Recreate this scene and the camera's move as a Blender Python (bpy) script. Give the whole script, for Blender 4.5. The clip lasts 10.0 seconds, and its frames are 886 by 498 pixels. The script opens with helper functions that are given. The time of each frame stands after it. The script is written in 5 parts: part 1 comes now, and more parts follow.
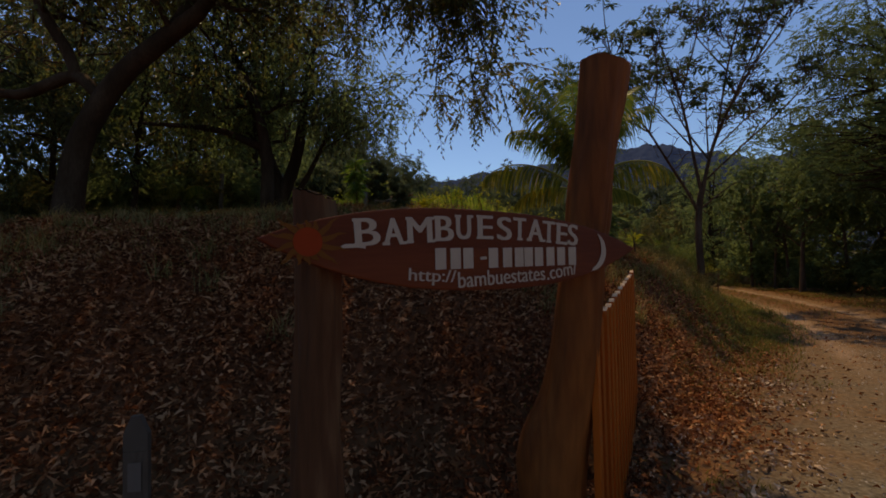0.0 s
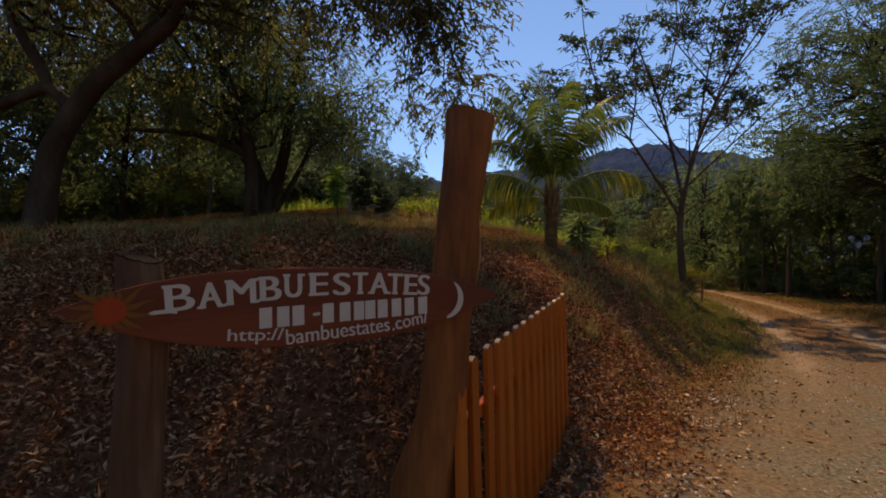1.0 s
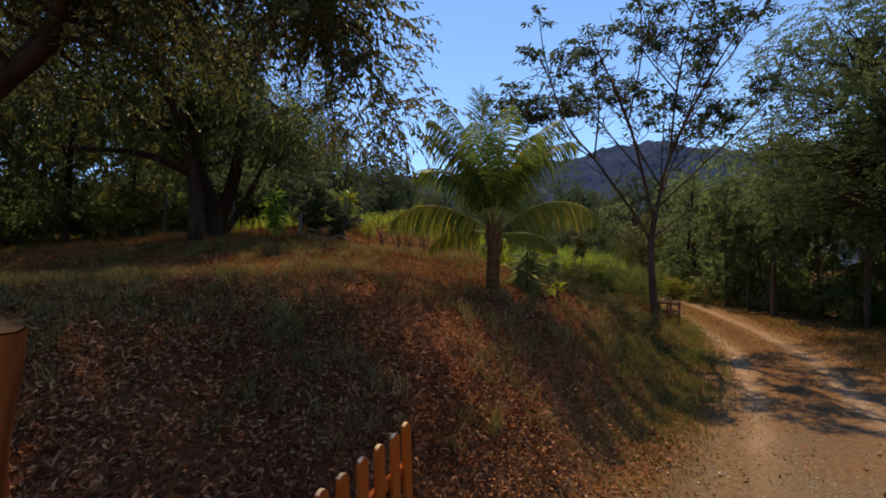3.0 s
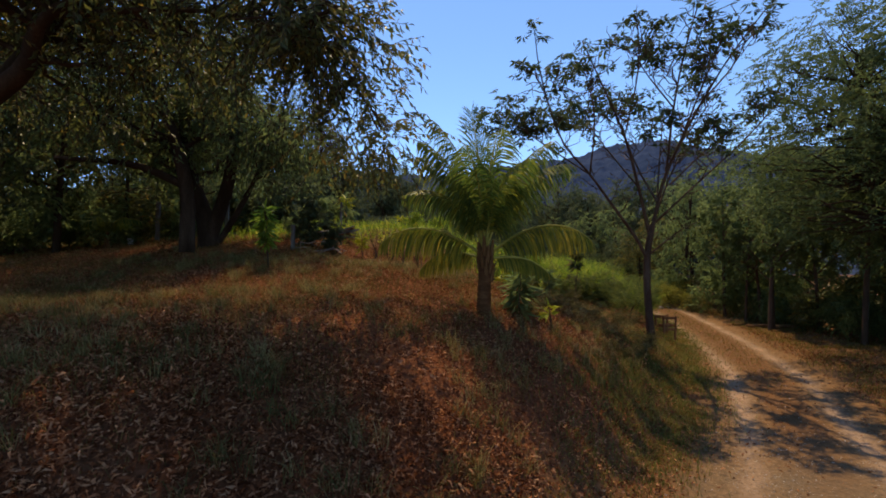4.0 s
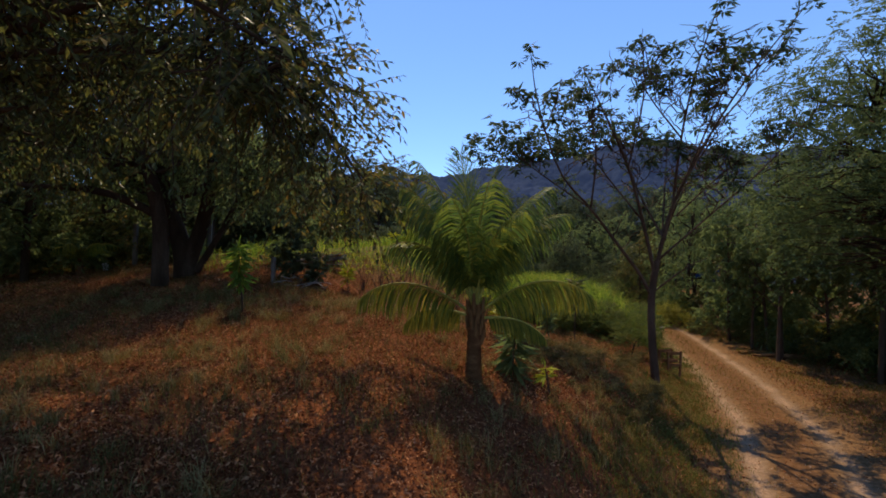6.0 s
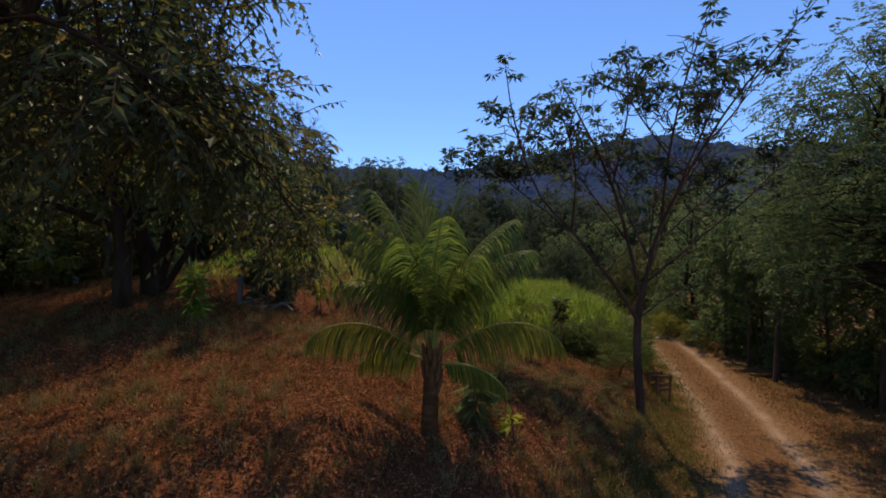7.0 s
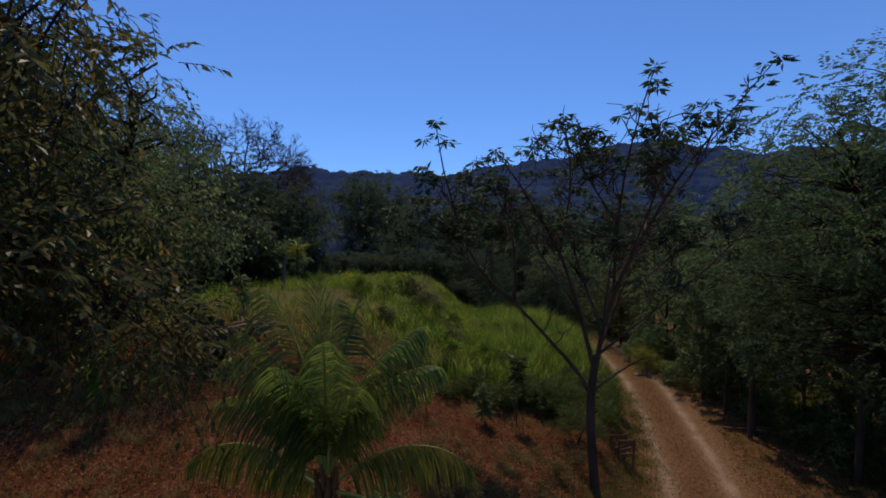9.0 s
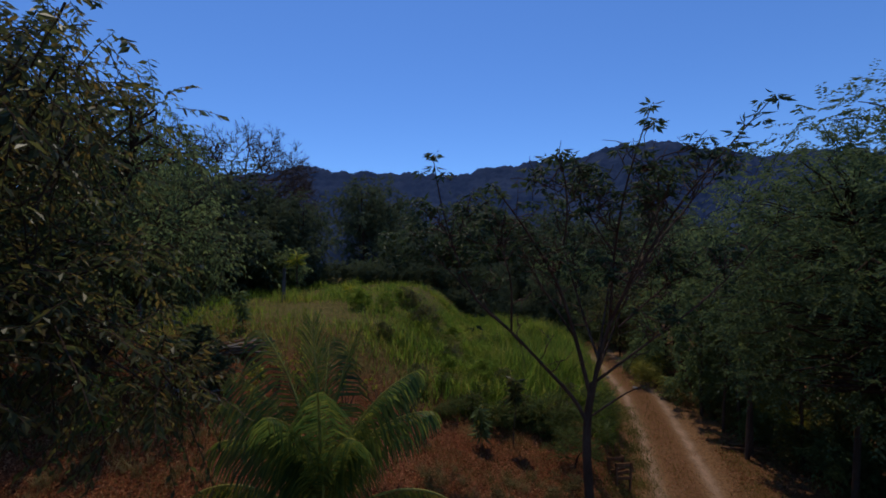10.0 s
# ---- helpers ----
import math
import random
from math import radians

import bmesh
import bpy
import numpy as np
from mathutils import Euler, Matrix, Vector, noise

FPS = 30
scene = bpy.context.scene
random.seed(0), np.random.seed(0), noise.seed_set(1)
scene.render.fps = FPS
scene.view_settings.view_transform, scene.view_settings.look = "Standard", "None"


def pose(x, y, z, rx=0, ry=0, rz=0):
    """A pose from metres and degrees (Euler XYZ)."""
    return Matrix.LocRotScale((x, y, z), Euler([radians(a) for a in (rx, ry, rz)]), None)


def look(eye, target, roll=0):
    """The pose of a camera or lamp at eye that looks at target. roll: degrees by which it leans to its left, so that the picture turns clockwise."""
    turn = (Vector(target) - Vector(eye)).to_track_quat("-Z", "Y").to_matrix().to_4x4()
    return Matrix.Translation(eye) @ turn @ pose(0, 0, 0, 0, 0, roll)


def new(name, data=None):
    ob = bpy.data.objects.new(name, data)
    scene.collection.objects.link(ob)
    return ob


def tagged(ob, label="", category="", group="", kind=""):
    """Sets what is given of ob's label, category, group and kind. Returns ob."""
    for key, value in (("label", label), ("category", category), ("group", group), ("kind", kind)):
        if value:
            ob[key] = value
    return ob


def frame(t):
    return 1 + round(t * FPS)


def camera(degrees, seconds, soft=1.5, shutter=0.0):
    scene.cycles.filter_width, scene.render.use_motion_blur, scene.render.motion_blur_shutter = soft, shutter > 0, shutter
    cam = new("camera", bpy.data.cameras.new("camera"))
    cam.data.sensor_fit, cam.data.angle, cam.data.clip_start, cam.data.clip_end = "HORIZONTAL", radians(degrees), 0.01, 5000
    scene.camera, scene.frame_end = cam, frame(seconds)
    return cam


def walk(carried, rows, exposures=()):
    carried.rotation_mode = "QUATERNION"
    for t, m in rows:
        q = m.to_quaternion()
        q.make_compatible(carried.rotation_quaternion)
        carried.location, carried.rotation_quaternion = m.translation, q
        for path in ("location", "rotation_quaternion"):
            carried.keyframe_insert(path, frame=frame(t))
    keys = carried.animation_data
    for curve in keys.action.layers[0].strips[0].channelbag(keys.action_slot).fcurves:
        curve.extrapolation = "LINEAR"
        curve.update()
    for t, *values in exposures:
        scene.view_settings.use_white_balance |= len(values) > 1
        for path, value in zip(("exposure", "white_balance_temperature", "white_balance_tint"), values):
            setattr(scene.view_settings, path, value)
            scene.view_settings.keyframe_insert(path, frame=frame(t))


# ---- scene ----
cam = camera(90.0, 10.0, soft=1.8)
PATH = [
    (0, (0.194, 0.991, 1.319), (0.057, 2.985, 1.381), -1.1),
    (0.5, (0.434, 0.941, 1.413), (0.294, 2.935, 1.473), -1.0),
    (1, (0.734, 0.972, 1.49), (0.589, 2.966, 1.549), -1.0),
    (1.5, (1.016, 1.131, 1.603), (0.871, 3.125, 1.66), -1.1),
    (2, (1.341, 1.402, 1.787), (1.197, 3.396, 1.842), -1.1),
    (2.5, (1.647, 1.641, 1.972), (1.499, 3.635, 2.025), -1.2),
    (2.7, (1.755, 1.736, 2.064), (1.606, 3.73, 2.116), -1.3),
    (3.8, (1.987, 1.951, 2.571), (1.842, 3.945, 2.609), -1.1),
    (4, (2.014, 1.971, 2.634), (1.867, 3.965, 2.673), -1.0),
    (4.5, (2.044, 2.055, 2.825), (1.898, 4.049, 2.862), -1.1),
    (5, (2.051, 2.234, 3.044), (1.907, 4.228, 3.079), -1.1),
    (5.5, (2.09, 2.459, 3.263), (1.946, 4.453, 3.296), -1.1),
    (5.7, (2.096, 2.557, 3.356), (1.959, 4.552, 3.394), -1.0),
    (6.8, (2.662, 3.199, 4.009), (2.505, 5.193, 4.019), -0.6),
    (7, (2.809, 3.34, 4.116), (2.651, 5.333, 4.125), -0.7),
    (7.5, (3.243, 3.672, 4.43), (3.081, 5.665, 4.438), -0.6),
    (8, (3.663, 3.977, 4.801), (3.506, 5.971, 4.81), -0.7),
    (8.3, (3.773, 4.018, 5.017), (3.631, 6.012, 5.029), -0.7),
    (8.5, (3.883, 4.082, 5.095), (3.729, 6.076, 5.115), -0.8),
    (9, (3.997, 4.101, 5.411), (3.843, 6.095, 5.435), -0.7),
    (9.5, (4.058, 4.089, 5.677), (3.901, 6.082, 5.701), -0.5),
    (10, (4.078, 4.07, 5.943), (3.919, 6.064, 5.969), -0.4),
]
EXPOSURES = [(0.0, -0.48, 9400, 11), (0.5, -0.13, 9300, 10), (1.0, 0.09, 9150, 10), (1.5, 0.25, 8850, 9), (2.5, 0.34, 8300, 7), (5.5, 0.28, 7600, 7), (7.0, 0.0, 6850, 10), (8.0, -0.29, 6400, 10), (9.0, -0.58, 6000, 11), (10.0, -0.75, 5800, 11)]
walk(cam, [(t, look(eye, target, roll)) for t, eye, target, roll in PATH], EXPOSURES)

# ---- sky and sun: a high sun ahead of the camera, a little to its left ----
SUN_ELEVATION, SUN_AZIMUTH = 64.5, -13.0      # degrees; azimuth clockwise from +y
world = bpy.data.worlds.new("sky")
scene.world = world
world.use_nodes = True
wn = world.node_tree
sky = wn.nodes.new("ShaderNodeTexSky")
sky.sky_type, sky.sun_disc = "NISHITA", False
sky.sun_elevation, sky.sun_rotation = radians(SUN_ELEVATION), radians(SUN_AZIMUTH)
sky.air_density, sky.dust_density, sky.ozone_density, sky.altitude = 1.0, 0.1, 4.0, 600
deep = wn.nodes.new("ShaderNodeMix")
deep.data_type, deep.blend_type = "RGBA", "MULTIPLY"
deep.inputs["Factor"].default_value = 1.0
deep.inputs["B"].default_value = (0.78, 1.0, 1.31, 1)
wn.links.new(sky.outputs[0], deep.inputs["A"])
wn.links.new(deep.outputs["Result"], wn.nodes["Background"].inputs[0])
wn.nodes["Background"].inputs[1].default_value = 0.152
sun_data = bpy.data.lights.new("sun", "SUN")
sun_data.energy, sun_data.angle, sun_data.color = 3.7, radians(0.5), (1.0, 0.84, 0.6)
sun_lamp = new("sun", sun_data)
_e, _a = radians(SUN_ELEVATION), radians(SUN_AZIMUTH)
SUN_WAY = Vector((math.sin(_a) * math.cos(_e), math.cos(_a) * math.cos(_e), math.sin(_e)))
sun_lamp.matrix_world = look(SUN_WAY * 50, (0, 0, 0))


# ---- materials ----
def material(name, colours, scale=6.0, rough=0.85, bump=0.3, fine=60.0, metal=0.0, island=0.0, through_light=0.0, stretch=(1, 1, 1), random_object=0.0, bump_size=0.02, shine=0.1, thin=1.0):
    """Two scales of noise over a colour ramp; island and random_object vary whole pieces; through_light is the share of translucency."""
    m = bpy.data.materials.new(name)
    m.use_nodes = True
    nt = m.node_tree
    n, link = nt.nodes, nt.links.new
    bsdf, out = n["Principled BSDF"], n["Material Output"]
    geo = n.new("ShaderNodeTexCoord")
    mp = n.new("ShaderNodeMapping")
    mp.inputs["Scale"].default_value = stretch
    link(geo.outputs["Object"], mp.inputs[0])
    big, small = n.new("ShaderNodeTexNoise"), n.new("ShaderNodeTexNoise")
    big.inputs["Scale"].default_value, big.inputs["Detail"].default_value = scale, 5
    small.inputs["Scale"].default_value, small.inputs["Detail"].default_value = fine, 3
    link(mp.outputs[0], big.inputs[0])
    link(mp.outputs[0], small.inputs[0])
    mix = n.new("ShaderNodeMath")
    mix.operation = "MULTIPLY_ADD"
    link(small.outputs[0], mix.inputs[0])
    mix.inputs[1].default_value = 0.45
    add = n.new("ShaderNodeMath")
    add.operation = "MULTIPLY_ADD"
    link(big.outputs[0], add.inputs[0])
    add.inputs[1].default_value, add.inputs[2].default_value = 1.1, -0.27
    link(add.outputs[0], mix.inputs[2])
    last = mix.outputs[0]
    if island or random_object:
        src = n.new("ShaderNodeNewGeometry").outputs["Random Per Island"] if island else n.new("ShaderNodeObjectInfo").outputs["Random"]
        more = n.new("ShaderNodeMath")
        more.operation = "MULTIPLY_ADD"
        link(src, more.inputs[0])
        k = island or random_object
        more.inputs[1].default_value = k
        less = n.new("ShaderNodeMath")
        less.operation = "MULTIPLY_ADD"
        link(last, less.inputs[0])
        less.inputs[1].default_value, less.inputs[2].default_value = 1 - 0.6 * k, -0.2 * k
        link(less.outputs[0], more.inputs[2])
        last = more.outputs[0]
    ramp = n.new("ShaderNodeValToRGB")
    link(last, ramp.inputs[0])
    el = ramp.color_ramp.elements
    while len(el) < len(colours):
        el.new(0.5)
    for i, c in enumerate(colours):
        el[i].position, el[i].color = 0.15 + 0.7 * i / max(1, len(colours) - 1), (*c, 1)
    link(ramp.outputs[0], bsdf.inputs["Base Color"])
    bsdf.inputs["Roughness"].default_value, bsdf.inputs["Metallic"].default_value = rough, metal
    bsdf.inputs["Specular IOR Level"].default_value = shine
    if bump:
        b = n.new("ShaderNodeBump")
        b.inputs["Strength"].default_value, b.inputs["Distance"].default_value = bump, bump_size
        link(mix.outputs[0], b.inputs["Height"])
        link(b.outputs[0], bsdf.inputs["Normal"])
    if through_light:
        tr, ms = n.new("ShaderNodeBsdfTranslucent"), n.new("ShaderNodeMixShader")
        gain = n.new("ShaderNodeVectorMath")
        gain.operation = "SCALE"
        gain.inputs["Scale"].default_value = thin
        link(ramp.outputs[0], gain.inputs[0])
        link(gain.outputs[0], tr.inputs["Color"])
        ms.inputs[0].default_value = through_light
        link(bsdf.outputs[0], ms.inputs[1])
        link(tr.outputs[0], ms.inputs[2])
        link(ms.outputs[0], out.inputs[0])
    return m


def plain(name, colour, rough=0.6):
    return material(name, [tuple(0.85 * c for c in colour), colour], scale=25, rough=rough, bump=0.15, fine=160, bump_size=0.003)


M_BARK = material("bark", [(0.023, 0.0135, 0.008), (0.05, 0.03, 0.018), (0.098, 0.063, 0.04)], 3, 0.9, 0.9, 30, stretch=(1, 1, 0.3), shine=0.03)
M_PALE_BARK = material("pale_bark", [(0.1, 0.075, 0.06), (0.24, 0.18, 0.14), (0.4, 0.33, 0.27)], 3, 0.85, 0.6, 35, stretch=(1, 1, 0.4))
M_BROWN_BARK = material("brown_bark", [(0.04, 0.023, 0.014), (0.085, 0.05, 0.032), (0.15, 0.1, 0.065)], 3, 0.85, 0.6, 35, stretch=(1, 1, 0.4))
M_PALM_BARK = material("palm_bark", [(0.045, 0.018, 0.007), (0.105, 0.045, 0.018), (0.2, 0.095, 0.04)], 5, 0.9, 0.9, 30, stretch=(1, 1, 3), shine=0.03)
M_LEAF = material("broad_leaf", [(0.037, 0.045, 0.016), (0.06, 0.07, 0.022), (0.088, 0.092, 0.027), (0.17, 0.11, 0.027)], 0.6, 0.42, 0, 9, island=0.55, through_light=0.55, shine=0.22, thin=1.5)
M_LEAF_DARK = material("wood_leaf", [(0.060, 0.086, 0.036), (0.108, 0.142, 0.053), (0.156, 0.180, 0.065)], 0.5, 0.7, 0, 7, island=0.5, through_light=0.6, shine=0.1, thin=1.6)
M_FEATHER = material("feather_leaf", [(0.043, 0.065, 0.029), (0.077, 0.106, 0.042), (0.118, 0.142, 0.052)], 0.5, 0.6, 0, 7, island=0.45, through_light=0.52, shine=0.12, thin=1.5)
M_OPEN_LEAF = material("open_leaf", [(0.03, 0.048, 0.021), (0.052, 0.077, 0.03), (0.085, 0.105, 0.04)], 0.6, 0.6, 0, 7, island=0.5, through_light=0.45, shine=0.2, thin=1.2)
M_LEAF_FAR = material("far_leaf", [(0.044, 0.060, 0.034), (0.076, 0.094, 0.046), (0.110, 0.122, 0.058)], 0.3, 0.7, 0, 4, island=0.4, through_light=0.45, thin=1.4)
# blue of the distant haze is mixed into this canopy colour
M_HAZY_HILL_LEAF = material("hazy_hill_leaf", [(0.02, 0.032, 0.062), (0.031, 0.046, 0.085), (0.048, 0.064, 0.108)], 0.02, 1.0, 0.5, 0.3, bump_size=1.0, shine=0.0)
M_SHEATH = material("palm_sheath", [(0.07, 0.032, 0.012), (0.16, 0.078, 0.03), (0.27, 0.14, 0.055)], 8, 0.9, 0.6, 60, stretch=(1, 1, 0.2), shine=0.03)
M_FROND = material("palm_leaflet", [(0.028, 0.054, 0.015), (0.058, 0.096, 0.022), (0.135, 0.158, 0.027), (0.33, 0.28, 0.04)], 1.0, 0.45, 0, 8, island=0.4, through_light=0.5, shine=0.2, thin=1.7)
M_RIB = material("palm_midrib", [(0.16, 0.15, 0.03), (0.28, 0.25, 0.05), (0.4, 0.33, 0.08)], 3, 0.5, 0.2, 30)
M_OLD_FROND = material("old_palm_leaflet", [(0.045, 0.065, 0.01), (0.115, 0.13, 0.018), (0.24, 0.21, 0.026), (0.42, 0.31, 0.045)], 1.2, 0.6, 0, 12, island=0.5, through_light=0.45)
M_BRIGHT_LEAF = material("bright_leaf", [(0.05, 0.1, 0.018), (0.1, 0.17, 0.025), (0.18, 0.24, 0.035)], 4, 0.5, 0, 20, island=0.5, through_light=0.5, thin=1.5)
M_YELLOW_LEAF = material("yellow_leaf", [(0.16, 0.2, 0.02), (0.36, 0.36, 0.03), (0.5, 0.42, 0.05)], 4, 0.45, 0, 20, island=0.6, through_light=0.35)
M_GRASS = material("green_grass", [(0.038, 0.07, 0.01), (0.08, 0.13, 0.015), (0.14, 0.178, 0.021), (0.29, 0.23, 0.05)], 0.7, 0.6, 0, 4, island=0.45, through_light=0.65, shine=0.1, thin=1.8)
M_STRAW = material("dry_grass", [(0.075, 0.066, 0.018), (0.175, 0.113, 0.031), (0.34, 0.21, 0.064)], 0.55, 0.7, 0, 8, island=0.35, through_light=0.3)
M_WEED = material("weed_leaf", [(0.045, 0.066, 0.018), (0.09, 0.115, 0.03), (0.19, 0.18, 0.05)], 1.0, 0.7, 0, 10, island=0.5, through_light=0.45, thin=1.3)
M_DRY_WEED = material("dry_weed", [(0.05, 0.042, 0.015), (0.1, 0.082, 0.027), (0.2, 0.145, 0.05)], 1.0, 0.7, 0, 10, island=0.6, through_light=0.3)
M_LITTER = material("dry_leaf", [(0.083, 0.025, 0.01), (0.163, 0.052, 0.021), (0.28, 0.101, 0.042), (0.47, 0.225, 0.11)], 1.0, 0.95, 0, 12, island=0.8, through_light=0.15, shine=0.0)
M_PALE_LITTER = material("bleached_leaf", [(0.1, 0.05, 0.026), (0.26, 0.15, 0.085), (0.5, 0.34, 0.23), (0.62, 0.48, 0.36)], 1.5, 0.9, 0, 12, island=0.9, through_light=0.2, shine=0.05)
M_WOOD_POST = material("stained_post", [(0.07, 0.017, 0.005), (0.19, 0.05, 0.012), (0.32, 0.094, 0.022)], 5, 0.6, 0.5, 40, stretch=(1, 1, 0.15))
M_WOOD_ROUGH = material("rough_post", [(0.03, 0.012, 0.006), (0.11, 0.042, 0.018), (0.26, 0.125, 0.055)], 6, 0.85, 0.9, 45, stretch=(1, 1, 0.12))
M_CUT_WOOD = material("cut_wood", [(0.16, 0.07, 0.028), (0.3, 0.15, 0.065), (0.42, 0.23, 0.11)], 9, 0.7, 0.5, 60, stretch=(1, 1, 0.15), bump_size=0.005)
M_PICKET = material("orange_picket", [(0.28, 0.047, 0.006), (0.41, 0.076, 0.01), (0.51, 0.112, 0.016)], 6, 0.36, 0.35, 70, stretch=(1, 1, 0.12), random_object=0.25, bump_size=0.004)
# the sun's glint on the picket tops, put into a pale colour
M_TIP_GLINT = material("tip_glint", [(0.42, 0.2, 0.09), (0.58, 0.36, 0.21), (0.68, 0.48, 0.32)], 20, 0.6, 0.3, 90, bump_size=0.003)
M_SIGN = material("sign_stain", [(0.085, 0.016, 0.006), (0.14, 0.027, 0.009), (0.2, 0.042, 0.013)], 7, 0.45, 0.3, 80, stretch=(0.12, 1, 1), bump_size=0.004)
M_WHITE = plain("white_paint", (0.52, 0.36, 0.25))
M_ORANGE = plain("ochre_paint", (0.19, 0.058, 0.009))
M_RED = plain("red_paint", (0.33, 0.036, 0.007))
M_GREY_WOOD = material("weathered_wood", [(0.05, 0.04, 0.032), (0.12, 0.1, 0.08), (0.22, 0.19, 0.155)], 5, 0.85, 0.6, 50, stretch=(1, 1, 0.2))
M_BROWN_WOOD = material("brown_weathered_wood", [(0.08, 0.035, 0.015), (0.17, 0.08, 0.036), (0.28, 0.15, 0.075)], 5, 0.9, 0.6, 50, stretch=(1, 1, 0.2), shine=0.03)
M_DARK_WOOD = material("dark_weathered_wood", [(0.045, 0.03, 0.021), (0.085, 0.06, 0.043), (0.13, 0.095, 0.07)], 5, 0.9, 0.6, 50, stretch=(1, 1, 0.2))
M_DULL = plain("dull_paint", (0.13, 0.1, 0.08))
M_TOP_PAINT = plain("grey_brown_paint", (0.085, 0.063, 0.047))


# ---- meshes ----
def mesh_from(name, verts, faces, mat, smooth=False):
    """A mesh from arrays of corners and of faces that all have as many corners."""
    verts, faces = np.asarray(verts, np.float32), np.asarray(faces, np.int32)
    me = bpy.data.meshes.new(name)
    me.vertices.add(len(verts))
    me.vertices.foreach_set("co", verts.ravel())
    k = faces.shape[1]
    me.loops.add(faces.size)
    me.loops.foreach_set("vertex_index", faces.ravel())
    me.polygons.add(len(faces))
    me.polygons.foreach_set("loop_start", np.arange(0, faces.size, k, dtype=np.int32))
    me.polygons.foreach_set("use_smooth", np.full(len(faces), smooth))
    me.update(calc_edges=True)
    me.validate()
    me.materials.append(mat)
    return me


def part(name, bm, mat, parent, label="", smooth=False):
    me = bpy.data.meshes.new(name)
    bm.to_mesh(me)
    bm.free()
    for f in me.polygons:
        f.use_smooth = smooth
    me.materials.append(mat)
    return attach(name, me, parent, label)


def attach(name, me, parent, label=""):
    ob = new(name, me)
    ob.parent = parent
    if label:
        tagged(ob, label)
    return ob


def thing(name, place, label, category, group="", turn=0.0):
    ob = new(name)
    ob.empty_display_size = 0.2
    ob.matrix_basis = pose(*place, 0, 0, turn)
    return tagged(ob, label, category, group)


def tube(limbs, sides=7):
    """Tapered tubes along limbs: each is (points, radii). Gives corners and quads."""
    vs, fs, base = [], [], 0
    ang = np.linspace(0, 2 * np.pi, sides, endpoint=False)
    for pts, rad in limbs:
        p = np.asarray(pts, float)
        d = np.gradient(p, axis=0)
        d /= np.linalg.norm(d, axis=1)[:, None] + 1e-9
        ref = np.where(np.abs(d[:, 2:3]) > 0.9, np.array([[1.0, 0, 0]]), np.array([[0, 0, 1.0]]))
        ref = np.repeat(ref[:1], len(p), 0)
        u = np.cross(d, ref)
        u /= np.linalg.norm(u, axis=1)[:, None] + 1e-9
        w = np.cross(d, u)
        r = np.asarray(rad, float)[:, None, None]
        ring = p[:, None] + r * (u[:, None] * np.cos(ang)[None, :, None] + w[:, None] * np.sin(ang)[None, :, None])
        vs.append(ring.reshape(-1, 3))
        i, j = np.meshgrid(np.arange(len(p) - 1), np.arange(sides), indexing="ij")
        a, b = base + i * sides + j, base + i * sides + (j + 1) % sides
        fs.append(np.stack([a, b, b + sides, a + sides], -1).reshape(-1, 4))
        base += len(p) * sides
    return np.concatenate(vs), np.concatenate(fs)


def unit(v):
    return v / (np.linalg.norm(v, axis=-1, keepdims=True) + 1e-9)


def leaf_quads(rng, p, d, length, width, curl=0.18, level=0.0):
    """Pointed leaves, one folded quad each, from the places p along the directions d; level turns the blades to the sky."""
    n = len(p)
    d = unit(d)
    side = unit(np.cross(d, unit(rng.normal(size=(n, 3)) + np.array([0, 0, level]))))
    up = np.cross(side, d)
    ln = (length * rng.uniform(0.6, 1.25, n))[:, None]
    wd = (width * rng.uniform(0.7, 1.2, n))[:, None]
    mid = p + d * ln * 0.45
    v = np.stack([p, mid + side * wd * 0.5 + up * ln * curl * 0.5, p + d * ln, mid - side * wd * 0.5 + up * ln * curl * 0.5], 1).reshape(-1, 3)
    return v, np.arange(4 * n).reshape(-1, 4)


def bend(rng, a, b, r0, r1, n=6, wob=0.06, sag=0.0):
    """A crooked limb from a to b, with its radii."""
    a, b = np.asarray(a, float), np.asarray(b, float)
    s = np.linspace(0, 1, n)[:, None]
    ln = np.linalg.norm(b - a)
    p = a + (b - a) * s + rng.normal(size=(n, 3)) * wob * ln * np.sin(np.pi * s) + np.array([0, 0, 1.0]) * sag * ln * np.sin(np.pi * s)
    return p, r0 + (r1 - r0) * s[:, 0]


def along(pts, rad, n=10):
    """A smooth limb through a few points with as many radii."""
    p, r = np.asarray(pts, float), np.asarray(rad, float)
    t = np.linspace(0, len(p) - 1, n)
    i = np.clip(t.astype(int), 0, len(p) - 2)
    f = (t - i)[:, None]
    pp = np.concatenate([2 * p[:1] - p[1:2], p, 2 * p[-1:] - p[-2:-1]])
    p0, p1, p2, p3 = pp[i], pp[i + 1], pp[i + 2], pp[i + 3]
    q = 0.5 * (2 * p1 + (p2 - p0) * f + (2 * p0 - 5 * p1 + 4 * p2 - p3) * f ** 2 + (3 * p1 - p0 - 3 * p2 + p3) * f ** 3)
    return q, np.interp(t, np.arange(len(r)), r)


